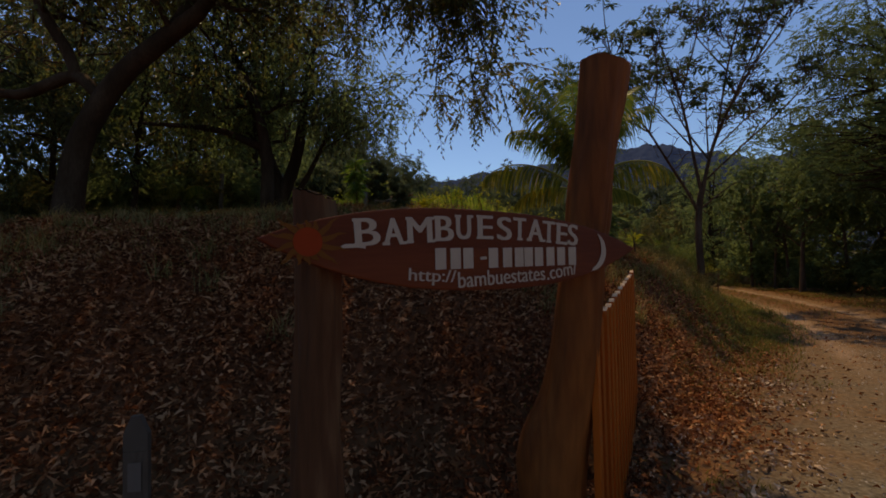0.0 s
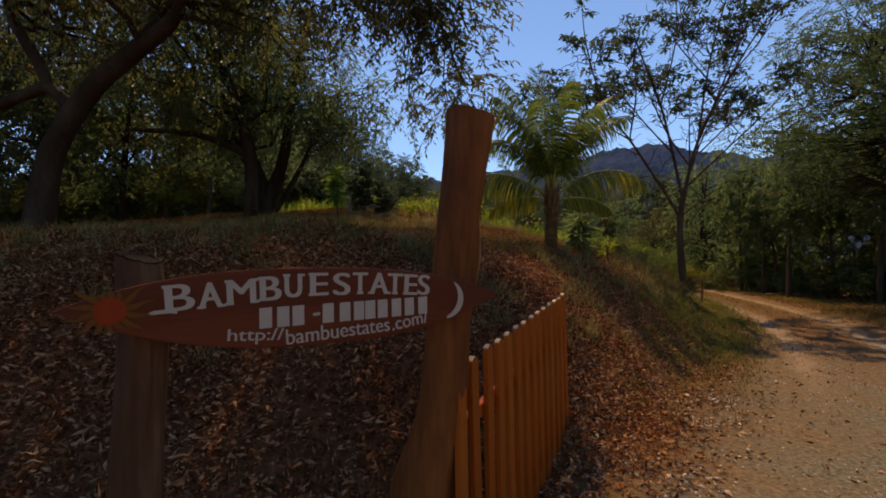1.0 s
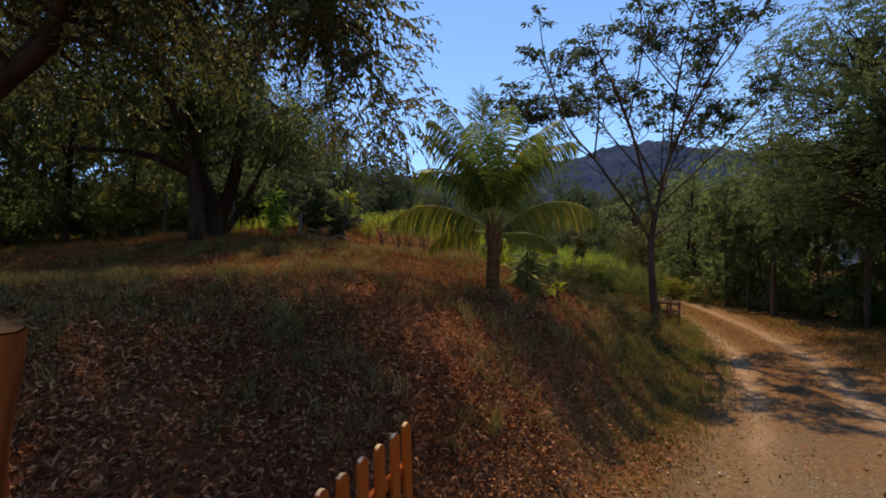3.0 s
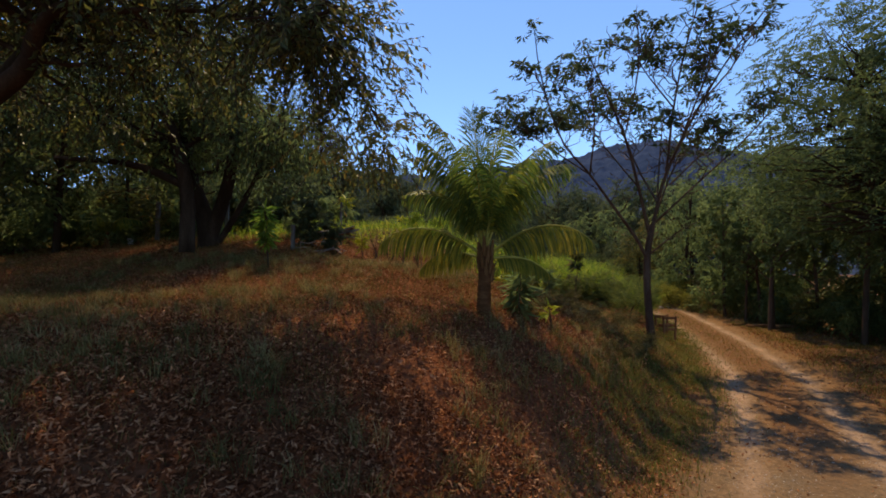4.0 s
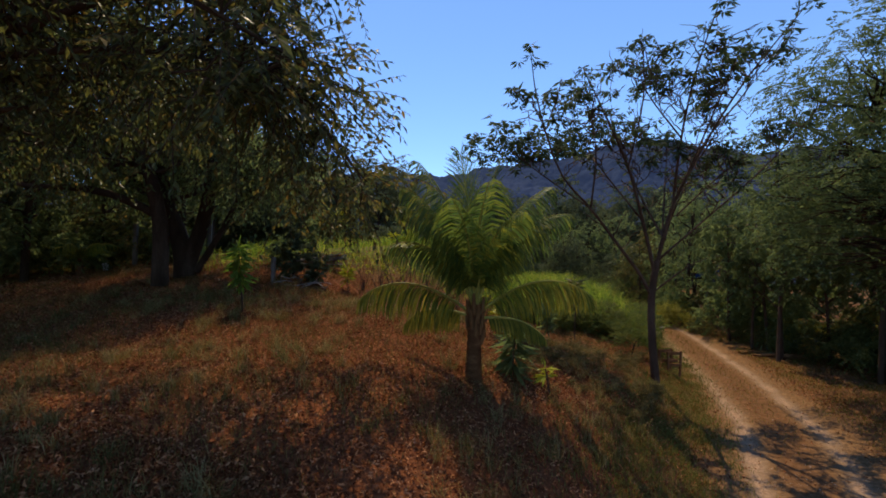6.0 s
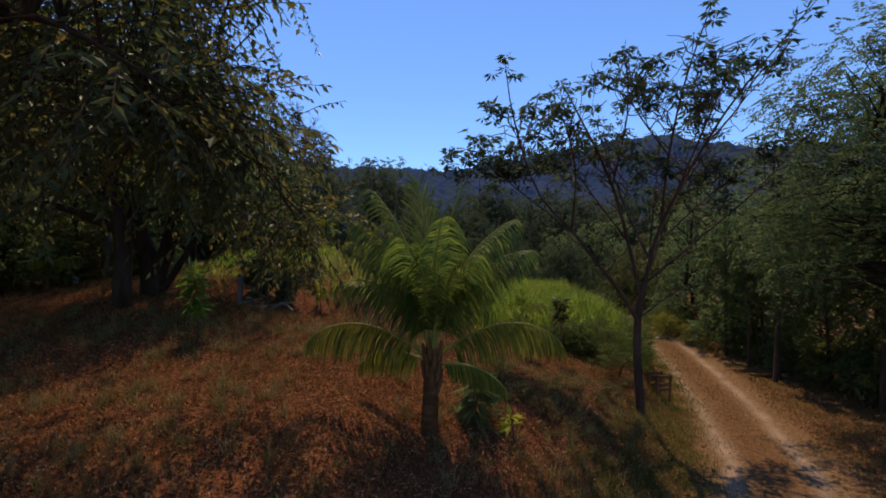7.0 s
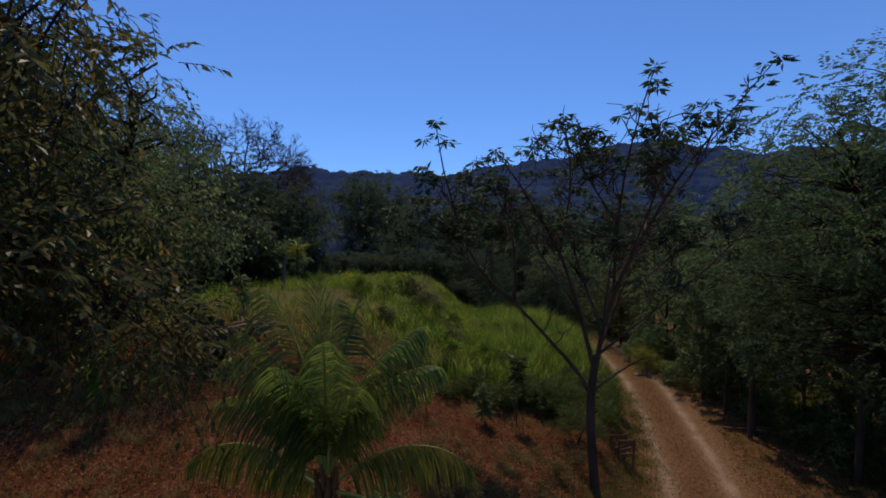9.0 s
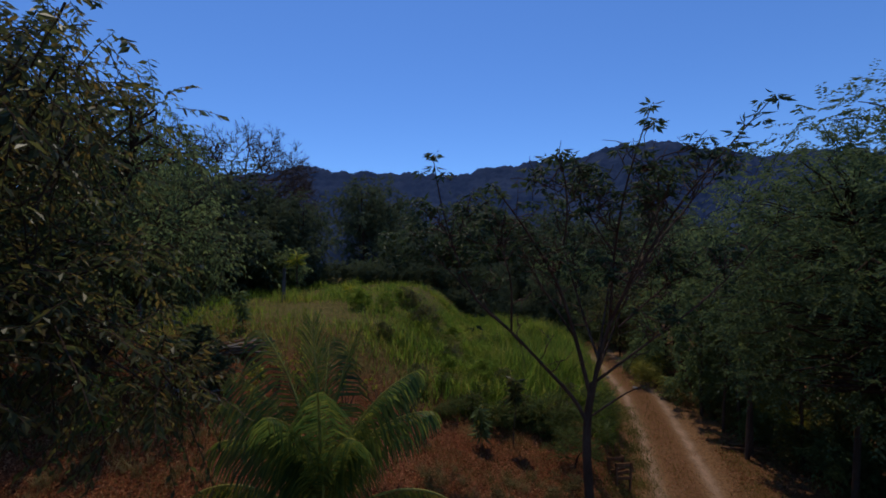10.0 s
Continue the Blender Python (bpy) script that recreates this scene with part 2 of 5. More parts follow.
# ---- ground ----
FOOT = [(-300, -8), (-60, 0.0), (-6, 2.4), (-1, 2.9), (0.5, 3.3), (1.6, 4.4), (2.5, 5.6), (3.5, 6.9), (4.5, 8.4), (5.6, 10.1), (6.6, 12.2), (7.6, 14.6), (8.5, 17.5), (9.3, 21), (10.0, 26), (10.2, 34), (9, 45), (0, 70), (-40, 120), (-300, 160)]
ROAD = [(-30, -6.5), (-4, -1.0), (1.5, 1.2), (4.6, 5.0), (6.6, 8.6), (8.2, 12.0), (9.2, 15.5), (10.0, 19), (10.8, 23), (11.2, 28), (11.2, 34), (9.5, 45), (2, 70)]


def line_distance(x, y, line):
    """The signed distance from a line of points, positive on its left."""
    best = np.full(x.shape, 1e9)
    sign = np.ones(x.shape)
    for (ax, ay), (bx, by) in zip(line, line[1:]):
        dx, dy = bx - ax, by - ay
        t = np.clip(((x - ax) * dx + (y - ay) * dy) / (dx * dx + dy * dy), 0, 1)
        ex, ey = x - ax - t * dx, y - ay - t * dy
        d = np.hypot(ex, ey)
        near = d < best
        sign = np.where(near, np.where(dx * ey - dy * ex > 0, 1.0, -1.0), sign)
        best = np.minimum(best, d)
    return best * sign


def step(a, b, v):
    t = np.clip((v - a) / (b - a), 0, 1)
    return t * t * (3 - 2 * t)


def ground_at(x, y):
    x, y = np.asarray(x, float), np.asarray(y, float)
    d = line_distance(x, y, FOOT)
    rise = 0.2 * np.clip(y - 9.5, 0, None) * (1 - step(-2.5, 5.5, x))
    top = 2.1 + 2.1 * (1 - np.exp(-rise / 2.1 - (rise / 2.1) ** 2)) - 0.02 * np.clip(-x, 0, 12)
    low = step(0.5, 5.5, x) * step(9.8, 15.5, y)
    top = top * (1 - low) + low * 1.7
    # the hollow before the field
    top = top - 0.45 * np.exp(-((y - 14.6) / 2.1) ** 2) * step(-2.8, -0.8, x) * (1 - step(5.5, 7.5, x))
    z = top * (1 - np.exp(-(np.clip(d, 0, None) / 1.6) ** 1.25))
    r = line_distance(x, y, ROAD)
    rut = np.exp(-((np.abs(r) - 0.68) / 0.24) ** 2) * 0.035 * step(6, 11, y)
    z = z - rut + 0.03 * np.sin(x * 1.7 + 0.6 * y) * np.sin(y * 1.3) * step(0.5, 2, np.abs(r))
    z = z + 0.5 * step(2.2, 8, -r)
    far = np.hypot(x, y)
    # the valley and the hills round it
    a = x / np.clip(y, 60, None)
    ridge = 105 + 32 * step(-0.05, 0.4, a) - 12 * step(0.4, 0.6, a) + 7 * np.exp(-((a - 0.37) / 0.05) ** 2) + 14 * np.exp(-((a + 0.4) / 0.12) ** 2) + 2 * np.sin(a * 19) + 2 * np.sin(a * 47 + 1) + 1.2 * np.sin(a * 120)
    hill = ridge * step(240, 660, y) + 8 * step(60, 190, far) + 4 * np.sin(x / 23.0) * np.sin(y / 31.0) * step(90, 200, far)
    return z + hill


def spaced(lo, hi, near_lo, near_hi, fine, growth):
    v = list(np.arange(near_lo, near_hi, fine))
    s = fine
    while v[-1] < hi:
        s *= growth
        v.append(v[-1] + s)
    s = fine
    while v[0] > lo:
        s *= growth
        v.insert(0, v[0] - s)
    return np.array(v)


gx = spaced(-2500, 2500, -9, 14, 0.14, 1.07)
gy = spaced(-1500, 1400, -1.5, 24, 0.14, 1.05)
GX, GY = np.meshgrid(gx, gy)
GZ = ground_at(GX, GY)
rough = np.array([noise.noise((x * 1.9, y * 1.9, 0)) for x, y in zip(GX.ravel(), GY.ravel())]).reshape(GX.shape)
d_road = np.abs(line_distance(GX, GY, ROAD))
d_foot = line_distance(GX, GY, FOOT)
GZ = GZ + rough * 0.05 * step(0.9, 2.2, d_road)
nx, ny = len(gx), len(gy)
ii, jj = np.meshgrid(np.arange(ny - 1), np.arange(nx - 1), indexing="ij")
quads = np.stack([ii * nx + jj, ii * nx + jj + 1, (ii + 1) * nx + jj + 1, (ii + 1) * nx + jj], -1).reshape(-1, 4)
M_GROUND = bpy.data.materials.new("earth_and_gravel")
ground_mesh = mesh_from("ground", np.stack([GX, GY, GZ], -1).reshape(-1, 3), quads, M_GROUND, True)


def mask(name, values):
    a = ground_mesh.attributes.new(name, "FLOAT", "POINT")
    a.data.foreach_set("value", values.astype(np.float32).ravel())


wob = rough * 0.5
track = np.exp(-((d_road - 0.66 + 0.12 * wob) / 0.115) ** 2)
broad = 1 - step(1.1, 1.8, d_road + 0.8 * wob)
near_part = 1 - step(5, 9.5, GY)
mask("gravel", np.clip(np.maximum(track * (1 - near_part), broad * near_part * (0.8 + 0.5 * wob)), 0, 1))
mask("rut", np.clip(track * (1 - near_part) * 1.2, 0, 1))
front = (1 - step(0.7, 1.3, GX)) * step(0.2, 1.2, GY) * (1 - step(3, 5, GY)) * step(-12, -8, GX)
mask("litter", np.clip(np.maximum(front, step(-0.3, 0.8, d_foot + wob)) * (1 - step(16, 20, GY + 2 * wob)), 0, 1))
field = step(14.8, 17.8, GY + 2 * wob) * step(0.3, 1.6, d_foot)
mask("green", np.clip(np.maximum(field, 0.8 * np.clip(step(0.95, 1.5, d_road) + (1 - near_part) * (1 - step(0.25, 0.45, d_road)), 0, 1) * (1 - step(0.2, 0.8, d_foot))), 0, 1))
mask("meadow", np.clip(field, 0, 1))
# far ground fades to the blue-grey that carries painted haze
mask("hazy_forest", step(50, 120, np.hypot(GX, GY)))


def ground_material(m):
    m.use_nodes = True
    nt = m.node_tree
    n, link = nt.nodes, nt.links.new
    bsdf = n["Principled BSDF"]
    co = n.new("ShaderNodeTexCoord").outputs["Object"]

    def grain(scale, detail, colours, at=(0.3, 0.7)):
        t, r = n.new("ShaderNodeTexNoise"), n.new("ShaderNodeValToRGB")
        t.inputs["Scale"].default_value, t.inputs["Detail"].default_value = scale, detail
        link(co, t.inputs[0])
        link(t.outputs[0], r.inputs[0])
        for e, c, p in zip(r.color_ramp.elements, colours, at):
            e.color, e.position = (*c, 1), p
        return t.outputs[0], r.outputs[0]

    _, earth = grain(14, 6, [(0.09, 0.047, 0.022), (0.235, 0.128, 0.06)])
    h2, gravel = grain(30, 8, [(0.062, 0.047, 0.031), (0.19, 0.152, 0.104)])
    _, rut = grain(26, 8, [(0.19, 0.11, 0.067), (0.39, 0.25, 0.16)])
    _, litter = grain(22, 7, [(0.06, 0.02, 0.009), (0.21, 0.073, 0.031)])
    _, green = grain(9, 6, [(0.075, 0.035, 0.016), (0.175, 0.083, 0.037)])
    _, meadow = grain(7, 6, [(0.055, 0.05, 0.014), (0.15, 0.115, 0.034)])
    # woodland floor with haze blue put into its colour
    _, hazy_forest = grain(0.06, 8, [(0.014, 0.018, 0.024), (0.028, 0.034, 0.042)])
    colour = earth
    patch, _ = grain(1.3, 5, [(0, 0, 0), (1, 1, 1)])
    for key, col in (("litter", litter), ("green", green), ("meadow", meadow), ("gravel", gravel), ("rut", rut), ("hazy_forest", hazy_forest)):
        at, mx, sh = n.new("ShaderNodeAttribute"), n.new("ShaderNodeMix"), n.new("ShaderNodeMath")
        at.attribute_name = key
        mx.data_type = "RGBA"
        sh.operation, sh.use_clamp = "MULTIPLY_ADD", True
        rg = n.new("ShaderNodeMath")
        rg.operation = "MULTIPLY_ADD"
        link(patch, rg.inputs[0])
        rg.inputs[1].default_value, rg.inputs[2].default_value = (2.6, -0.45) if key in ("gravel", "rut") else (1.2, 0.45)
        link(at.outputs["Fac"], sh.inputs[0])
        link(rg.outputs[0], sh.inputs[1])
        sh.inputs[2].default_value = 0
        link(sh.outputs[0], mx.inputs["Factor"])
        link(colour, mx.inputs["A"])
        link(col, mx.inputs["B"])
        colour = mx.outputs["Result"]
    link(colour, bsdf.inputs["Base Color"])
    bsdf.inputs["Roughness"].default_value = 0.95
    bsdf.inputs["Specular IOR Level"].default_value = 0.05
    b = n.new("ShaderNodeBump")
    b.inputs["Strength"].default_value, b.inputs["Distance"].default_value = 0.6, 0.03
    link(h2, b.inputs["Height"])
    link(b.outputs[0], bsdf.inputs["Normal"])


ground_material(M_GROUND)
tagged(new("ground", ground_mesh), "dry earth bank under brown leaves beside a gravel track", "ground", kind="structure")


def gz(x, y):
    return float(ground_at(np.array([x]), np.array([y]))[0])


# ---- the sign, its posts and the picket fence ----
SIGN_DIR = 34.5


def outline_prism(points, depth, bevel=0.0):
    """A flat outline in x and z, as thick as depth along +y."""
    bm = bmesh.new()
    f = bm.faces.new([bm.verts.new((x, 0, z)) for x, z in points])
    bm.normal_update()
    ext = bmesh.ops.extrude_face_region(bm, geom=[f])
    for v in ext["geom"]:
        if isinstance(v, bmesh.types.BMVert):
            v.co.y += depth
    bmesh.ops.recalc_face_normals(bm, faces=bm.faces)
    if bevel:
        rim = [e for e in bm.edges if abs(e.verts[0].co.y - e.verts[1].co.y) < 1e-6]
        bmesh.ops.bevel(bm, geom=rim, offset=bevel, segments=2, affect="EDGES", profile=0.6)
    return bm


# where the painted capitals carry serifs: share of the width, foot or head
SERIFS = {"B": ((0, 0), (0, 1)), "A": ((0, 0), (1, 0)), "M": ((0, 0), (1, 0), (0, 1), (1, 1)), "U": ((0, 1), (1, 1)), "E": ((0, 0), (0, 1)), "T": ((0.5, 0),)}


def letters(name, text, parent, mat, x, z, width, height, tilt=0.0, y=-0.0025, lean=0.0, bold=0.0):
    """Painted text in Blender's own font, fitted to a box with its lower left corner at x, z."""
    cu = bpy.data.curves.new(name, "FONT")
    cu.body, cu.size, cu.extrude, cu.shear = text, 1.0, 0.0, lean
    cu.offset = 0.0
    tmp = bpy.data.objects.new(name, cu)
    scene.collection.objects.link(tmp)
    bpy.context.view_layer.update()
    me = bpy.data.meshes.new_from_object(tmp.evaluated_get(bpy.context.evaluated_depsgraph_get()))
    bpy.data.objects.remove(tmp)
    co = np.empty(len(me.vertices) * 3)
    me.vertices.foreach_get("co", co)
    co = co.reshape(-1, 3)
    lo, hi = co.min(0), co.max(0)
    flat = np.stack([(co[:, 0] - lo[0]) / (hi[0] - lo[0]) * width, np.zeros(len(co)), (co[:, 1] - lo[1]) / (hi[1] - lo[1]) * height], 1)
    me.vertices.foreach_set("co", flat.ravel())
    me.update()
    if bold:
        bm = bmesh.new()
        bm.from_mesh(me)
        again = bmesh.ops.duplicate(bm, geom=bm.verts[:] + bm.edges[:] + bm.faces[:])["geom"]
        bmesh.ops.translate(bm, vec=(bold, -0.0006, 0), verts=[v for v in again if isinstance(v, bmesh.types.BMVert)])
        for share, level in SERIFS.get(text, ()):
            x0 = share * width - 0.011 + (0.004 if share == 0 else 0) + 0.5 * bold
            z0 = 0.0 if level == 0 else height - 0.008
            bm.faces.new([bm.verts.new((x0 + dx, -0.0012, z0 + dz)) for dx, dz in ((0, 0), (0.022, 0), (0.022, 0.008), (0, 0.008))])
        bm.to_mesh(me)
        bm.free()
    me.materials.clear()
    me.materials.append(mat)
    me.name = name
    ob = attach(name, me, parent)
    ob.matrix_basis = pose(x, y, z, 0, -tilt, 0)
    return ob


def sign_board():
    sign = thing("sign_board", (0.263, 2.389, 1.36), "surfboard-shaped red-brown wooden sign with white lettering, sun and moon", "sign", turn=SIGN_DIR)
    us = np.linspace(-1, 1, 41)
    def half(u):
        return 0.119 * (1 - abs(u) ** 2.3) ** 0.95 if u > 0 else 0.119 * (1 - abs(u) ** 2.6) ** 0.95
    def mid(u):
        return 0.0 - 0.012 * u + 0.012 * u * u
    def span(u):
        return -0.008 + 0.69 * u
    top = [(span(u), mid(u) + half(u)) for u in us]
    low = [(span(u), mid(u) - 1.08 * half(u)) for u in us[1:-1]][::-1]
    board = part("board", outline_prism(top + low, 0.026, 0.005), M_SIGN, sign)
    # the painted name: lower left corner, width, height, tilt of every letter
    name = "BAMBUESTATES"
    left = [-0.458, -0.378, -0.306, -0.217, -0.146, -0.069, 0.005, 0.070, 0.130, 0.195, 0.259, 0.312]
    right = [-0.386, -0.316, -0.226, -0.154, -0.092, -0.009, 0.064, 0.124, 0.200, 0.253, 0.312, 0.362]
    foot = [0.006, 0.009, 0.015, 0.022, 0.028, 0.030, 0.028, 0.028, 0.026, 0.022, 0.017, 0.014]
    for c, a, b, z in zip(name, left, right, foot):
        letters("painted_letter", c, board, M_WHITE, a, z, b - a - 0.006, 0.073, tilt=4 - 10 * (a + 0.45) / 0.85, bold=0.006)
    swash = [(-0.497, 0.006), (-0.485, 0.012), (-0.455, 0.013), (-0.43, 0.008), (-0.43, 0.0), (-0.45, 0.003), (-0.49, 0.001)]
    ob = part("swash", outline_prism(swash, 0.001), M_WHITE, board)
    ob.matrix_basis = pose(0, -0.0035, 0)
    # the row of figures, as bars
    xs = [-0.219, -0.168, -0.123, -0.029, 0.027, 0.075, 0.115, 0.16, 0.212, 0.262, 0.316]
    for i, x in enumerate(xs):
        w, z = 0.036, -0.061 + 0.0004 * i
        bar = [(x, z), (x + w, z + 0.001), (x + w, z + 0.063), (x, z + 0.062)]
        b = part("painted_bar", outline_prism(bar, 0.001), M_WHITE, board)
        b.matrix_basis = pose(0, -0.0035, 0)
    b = part("painted_bar", outline_prism([(-0.06, -0.034), (-0.037, -0.033), (-0.037, -0.024), (-0.06, -0.025)], 0.001), M_WHITE, board)
    b.matrix_basis = pose(0, -0.0035, 0)
    words = [("http://", -0.307, 0.155, -0.1, -4), ("bambuestates", -0.142, 0.345, -0.117, 2), (".com/", 0.214, 0.142, -0.106, 7)]
    for text, x, w, z, tilt in words:
        letters("painted_word", text, board, M_WHITE, x, z, w, 0.047, tilt, bold=0.0015)
    # the painted sun
    rng = np.random.default_rng(5)
    for k in range(14):
        a = 2 * math.pi * k / 14 + 0.2
        ln = (0.076 if abs(math.cos(a)) > 0.6 else 0.036) * rng.uniform(0.85, 1.15)
        ca, sa = math.cos(a), math.sin(a)
        pts = [(0.034, -0.007), (0.042, -0.009), (0.034 + 0.35 * ln, -0.006), (0.03 + 0.6 * ln, 0.002), (0.022 + ln, 0.003), (0.03 + 0.62 * ln, 0.009), (0.034 + 0.3 * ln, 0.006), (0.034, 0.006)]
        ray = part("sun_ray", outline_prism([(-0.58 + r * ca - s * sa, 0.017 + r * sa + s * ca) for r, s in pts], 0.001), M_ORANGE, board)
        ray.matrix_basis = pose(0, -0.003, 0)
    disc = part("sun_disc", outline_prism([(-0.58 + 0.036 * math.cos(a), 0.017 + 0.036 * math.sin(a)) for a in np.linspace(0, 2 * np.pi, 28, endpoint=False)], 0.001), M_RED, board)
    disc.matrix_basis = pose(0, -0.0045, 0)
    # the painted moon
    outer = [(0.432 + 0.078 * math.cos(a), -0.008 + 0.072 * math.sin(a)) for a in np.linspace(1.0, -1.55, 18)]
    inner = [(0.408 + 0.078 * math.cos(a), 0.002 + 0.078 * math.sin(a)) for a in np.linspace(-1.15, 0.72, 14)]
    moon = part("moon", outline_prism(outer + inner, 0.001), M_WHITE, board)
    moon.matrix_basis = pose(0, -0.0035, 0)


def log_post(name, base, top, radii, label, mat, seed, knots=(), furrow=0.02, cut=None, wide=0.6):
    """A crooked debarked log with furrows, knots and a slanted sawn top; cut is a pale sliced face (share, angle)."""
    rng = np.random.default_rng(seed)
    post = thing(name, base, label, "post", "sign posts")
    n, sides = 60, 56
    t = np.array(top) - np.array(base)
    ph = rng.uniform(0, 6, 6)

    def at(s, a, out=0.0):
        c = t * s + np.array([0.014 * math.sin(4 * s + ph[0]) + 0.006 * math.sin(13 * s + ph[1]), 0.012 * math.sin(5 * s + ph[1]), 0])
        r = float(np.interp(s, np.linspace(0, 1, len(radii)), radii))
        q = Vector((math.cos(a) * 1.3, math.sin(a) * 1.3, s * 5.0))
        rr = r * (1 + 0.05 * math.sin(2 * a + ph[2] + 2 * s) + 0.11 * noise.noise(q + Vector((seed, 0, 0))) + 0.05 * noise.noise(Vector((math.cos(a) * 4, math.sin(a) * 4, s * 9)))
                  + furrow * math.sin(9 * a + 5 * s + ph[4]) * (0.4 + noise.noise(q * 0.7)) + furrow * noise.noise(Vector((math.cos(a) * 9, math.sin(a) * 9, s * 6))))
        for ks, ka, kw, kh in knots:
            da = (a - ka + math.pi) % (2 * math.pi) - math.pi
            rr += kh * math.exp(-(da / wide) ** 2 - ((s - ks) / kw) ** 2)
        tilt = -0.016 * math.cos(a) * s ** 20 + 0.006 * noise.noise(Vector((math.cos(a) * 3, math.sin(a) * 3, seed))) * s ** 20
        rr += out
        return (c[0] + rr * math.cos(a), c[1] + rr * math.sin(a), c[2] + tilt)

    bm = bmesh.new()
    rings = [[bm.verts.new(at(i / n, 2 * math.pi * k / sides)) for k in range(sides)] for i in range(n + 1)]
    for r0, r1 in zip(rings, rings[1:]):
        for k in range(sides):
            bm.faces.new((r0[k], r0[(k + 1) % sides], r1[(k + 1) % sides], r1[k]))
    log = part("log", bm, mat, post, smooth=True)
    end = bmesh.new()
    vs = [end.verts.new(Vector(at(1.0, 2 * math.pi * k / sides, -0.004)) + Vector((0, 0, 0.004))) for k in range(sides)]
    mid_v = end.verts.new((t[0], t[1], t[2] + 0.008))
    for k in range(sides):
        end.faces.new((vs[k], vs[(k + 1) % sides], mid_v))
    part("sawn_end", end, M_BARK, log, "dark sawn end grain")
    if cut:
        bm = bmesh.new()
        grid = []
        for i in range(13):
            u = -1 + i / 6
            w = 0.42 * math.sqrt(max(0.02, 1 - u * u)) * (1 + 0.15 * math.sin(3 * u))
            grid.append([bm.verts.new(at(cut[0] + 0.085 * u, cut[1] + w * v, 0.003 - 0.006 * abs(v) ** 4)) for v in np.linspace(-1, 1, 9)])
        for r0, r1 in zip(grid, grid[1:]):
            for p, q, p2, q2 in zip(r0, r0[1:], r1, r1[1:]):
                bm.faces.new((p, q, q2, p2))
        part("cut_face", bm, M_CUT_WOOD, log, "pale sliced burl face", smooth=True)
    return post


log_post("sign_post", (0.435, 2.88, gz(0.435, 2.88) - 0.1), (0.735, 2.752, 2.085), [0.16, 0.15, 0.125, 0.112, 0.104, 0.1, 0.092, 0.081, 0.08, 0.084, 0.092], "tall leaning red-brown log post with a burl", M_WOOD_POST, 3, knots=[(0.73, 0.85, 0.07, 0.06), (0.3, 3.0, 0.09, 0.075)], furrow=0.012, cut=(0.73, 0.6))
log_post("sign_post", (-0.275, 2.2, gz(-0.275, 2.2) - 0.1), (-0.24, 2.185, 1.515), [0.092, 0.085, 0.074, 0.066, 0.062, 0.062, 0.06, 0.056], "short rough-barked brown log post holding the sign", M_WOOD_ROUGH, 4, furrow=0.09)
sign_board()


def picket_fence():
    a, b = np.array([0.71, 2.92]), np.array([1.41, 4.55])
    way = (b - a) / np.linalg.norm(b - a)
    ln = np.linalg.norm(b - a)
    fence = thing("picket_fence", (a[0], a[1], 0), "orange-stained picket fence with round-topped boards beside the track", "fence", turn=math.degrees(math.atan2(way[1], way[0])))
    # pickets face the track; local x runs along the fence
    w, h = 0.072, 1.12
    top = [(w / 2 * math.cos(t), h - w / 2 + w / 2 * math.sin(t)) for t in np.linspace(0, math.pi, 11)]
    shape = [(-w / 2, 0), (w / 2, 0)] + top
    me = bpy.data.meshes.new("picket")
    bm = outline_prism(shape, 0.026, 0.003)
    bm.normal_update()
    # upward faces take the pale colour painted in for sun glare
    for face in bm.faces:
        face.material_index = int(face.normal.z > 0.55)
    bm.to_mesh(me)
    bm.free()
    me.materials.append(M_PICKET)
    me.materials.append(M_TIP_GLINT)
    rng = np.random.default_rng(2)
    for i in range(14):
        x = i * ln / 12 - ln / 12
        p = attach("picket", me, fence)
        p.matrix_basis = pose(x, -0.026, 1.085 + 0.0115 * (i - 1) - h + rng.normal() * 0.004, 0, rng.normal() * 0.5, 0)
    for z in (0.18, 0.82):
        bm = bmesh.new()
        bmesh.ops.create_cube(bm, size=1, matrix=Matrix.Translation((ln / 2 - 0.03, 0.021, z + 0.05)) @ Matrix.Rotation(-0.08, 4, "Y") @ Matrix.Diagonal((ln + 0.22, 0.035, 0.06, 1)))
        bmesh.ops.bevel(bm, geom=bm.edges[:], offset=0.004, segments=1, affect="EDGES")
        part("rail", bm, M_PICKET, fence)


picket_fence()


def marker_stake():
    stake = thing("marker_stake", (-0.775, 2.2, gz(-0.775, 2.2)), "narrow weathered grey wooden stake with a painted top", "stake", turn=10)
    h = 0.9 - gz(-0.775, 2.2)
    body = [(-0.034, -0.05), (0.034, -0.05), (0.034, h - 0.1), (-0.034, h - 0.1)]
    part("stake", outline_prism(body, 0.02, 0.003), M_DARK_WOOD, stake)
    tip = [(-0.034, h - 0.1), (0.034, h - 0.1), (0.034, h - 0.05), (0.012, h), (-0.012, h), (-0.034, h - 0.05)]
    part("painted_top", outline_prism(tip, 0.02, 0.003), M_TOP_PAINT, stake, "grey-brown painted pointed top")
    bar = [(-0.018, h - 0.21), (0.018, h - 0.21), (0.018, h - 0.13), (-0.018, h - 0.13)]
    ob = part("painted_bar", outline_prism(bar, 0.001), M_DULL, stake)
    ob.matrix_basis = pose(0, -0.004, 0)


marker_stake()


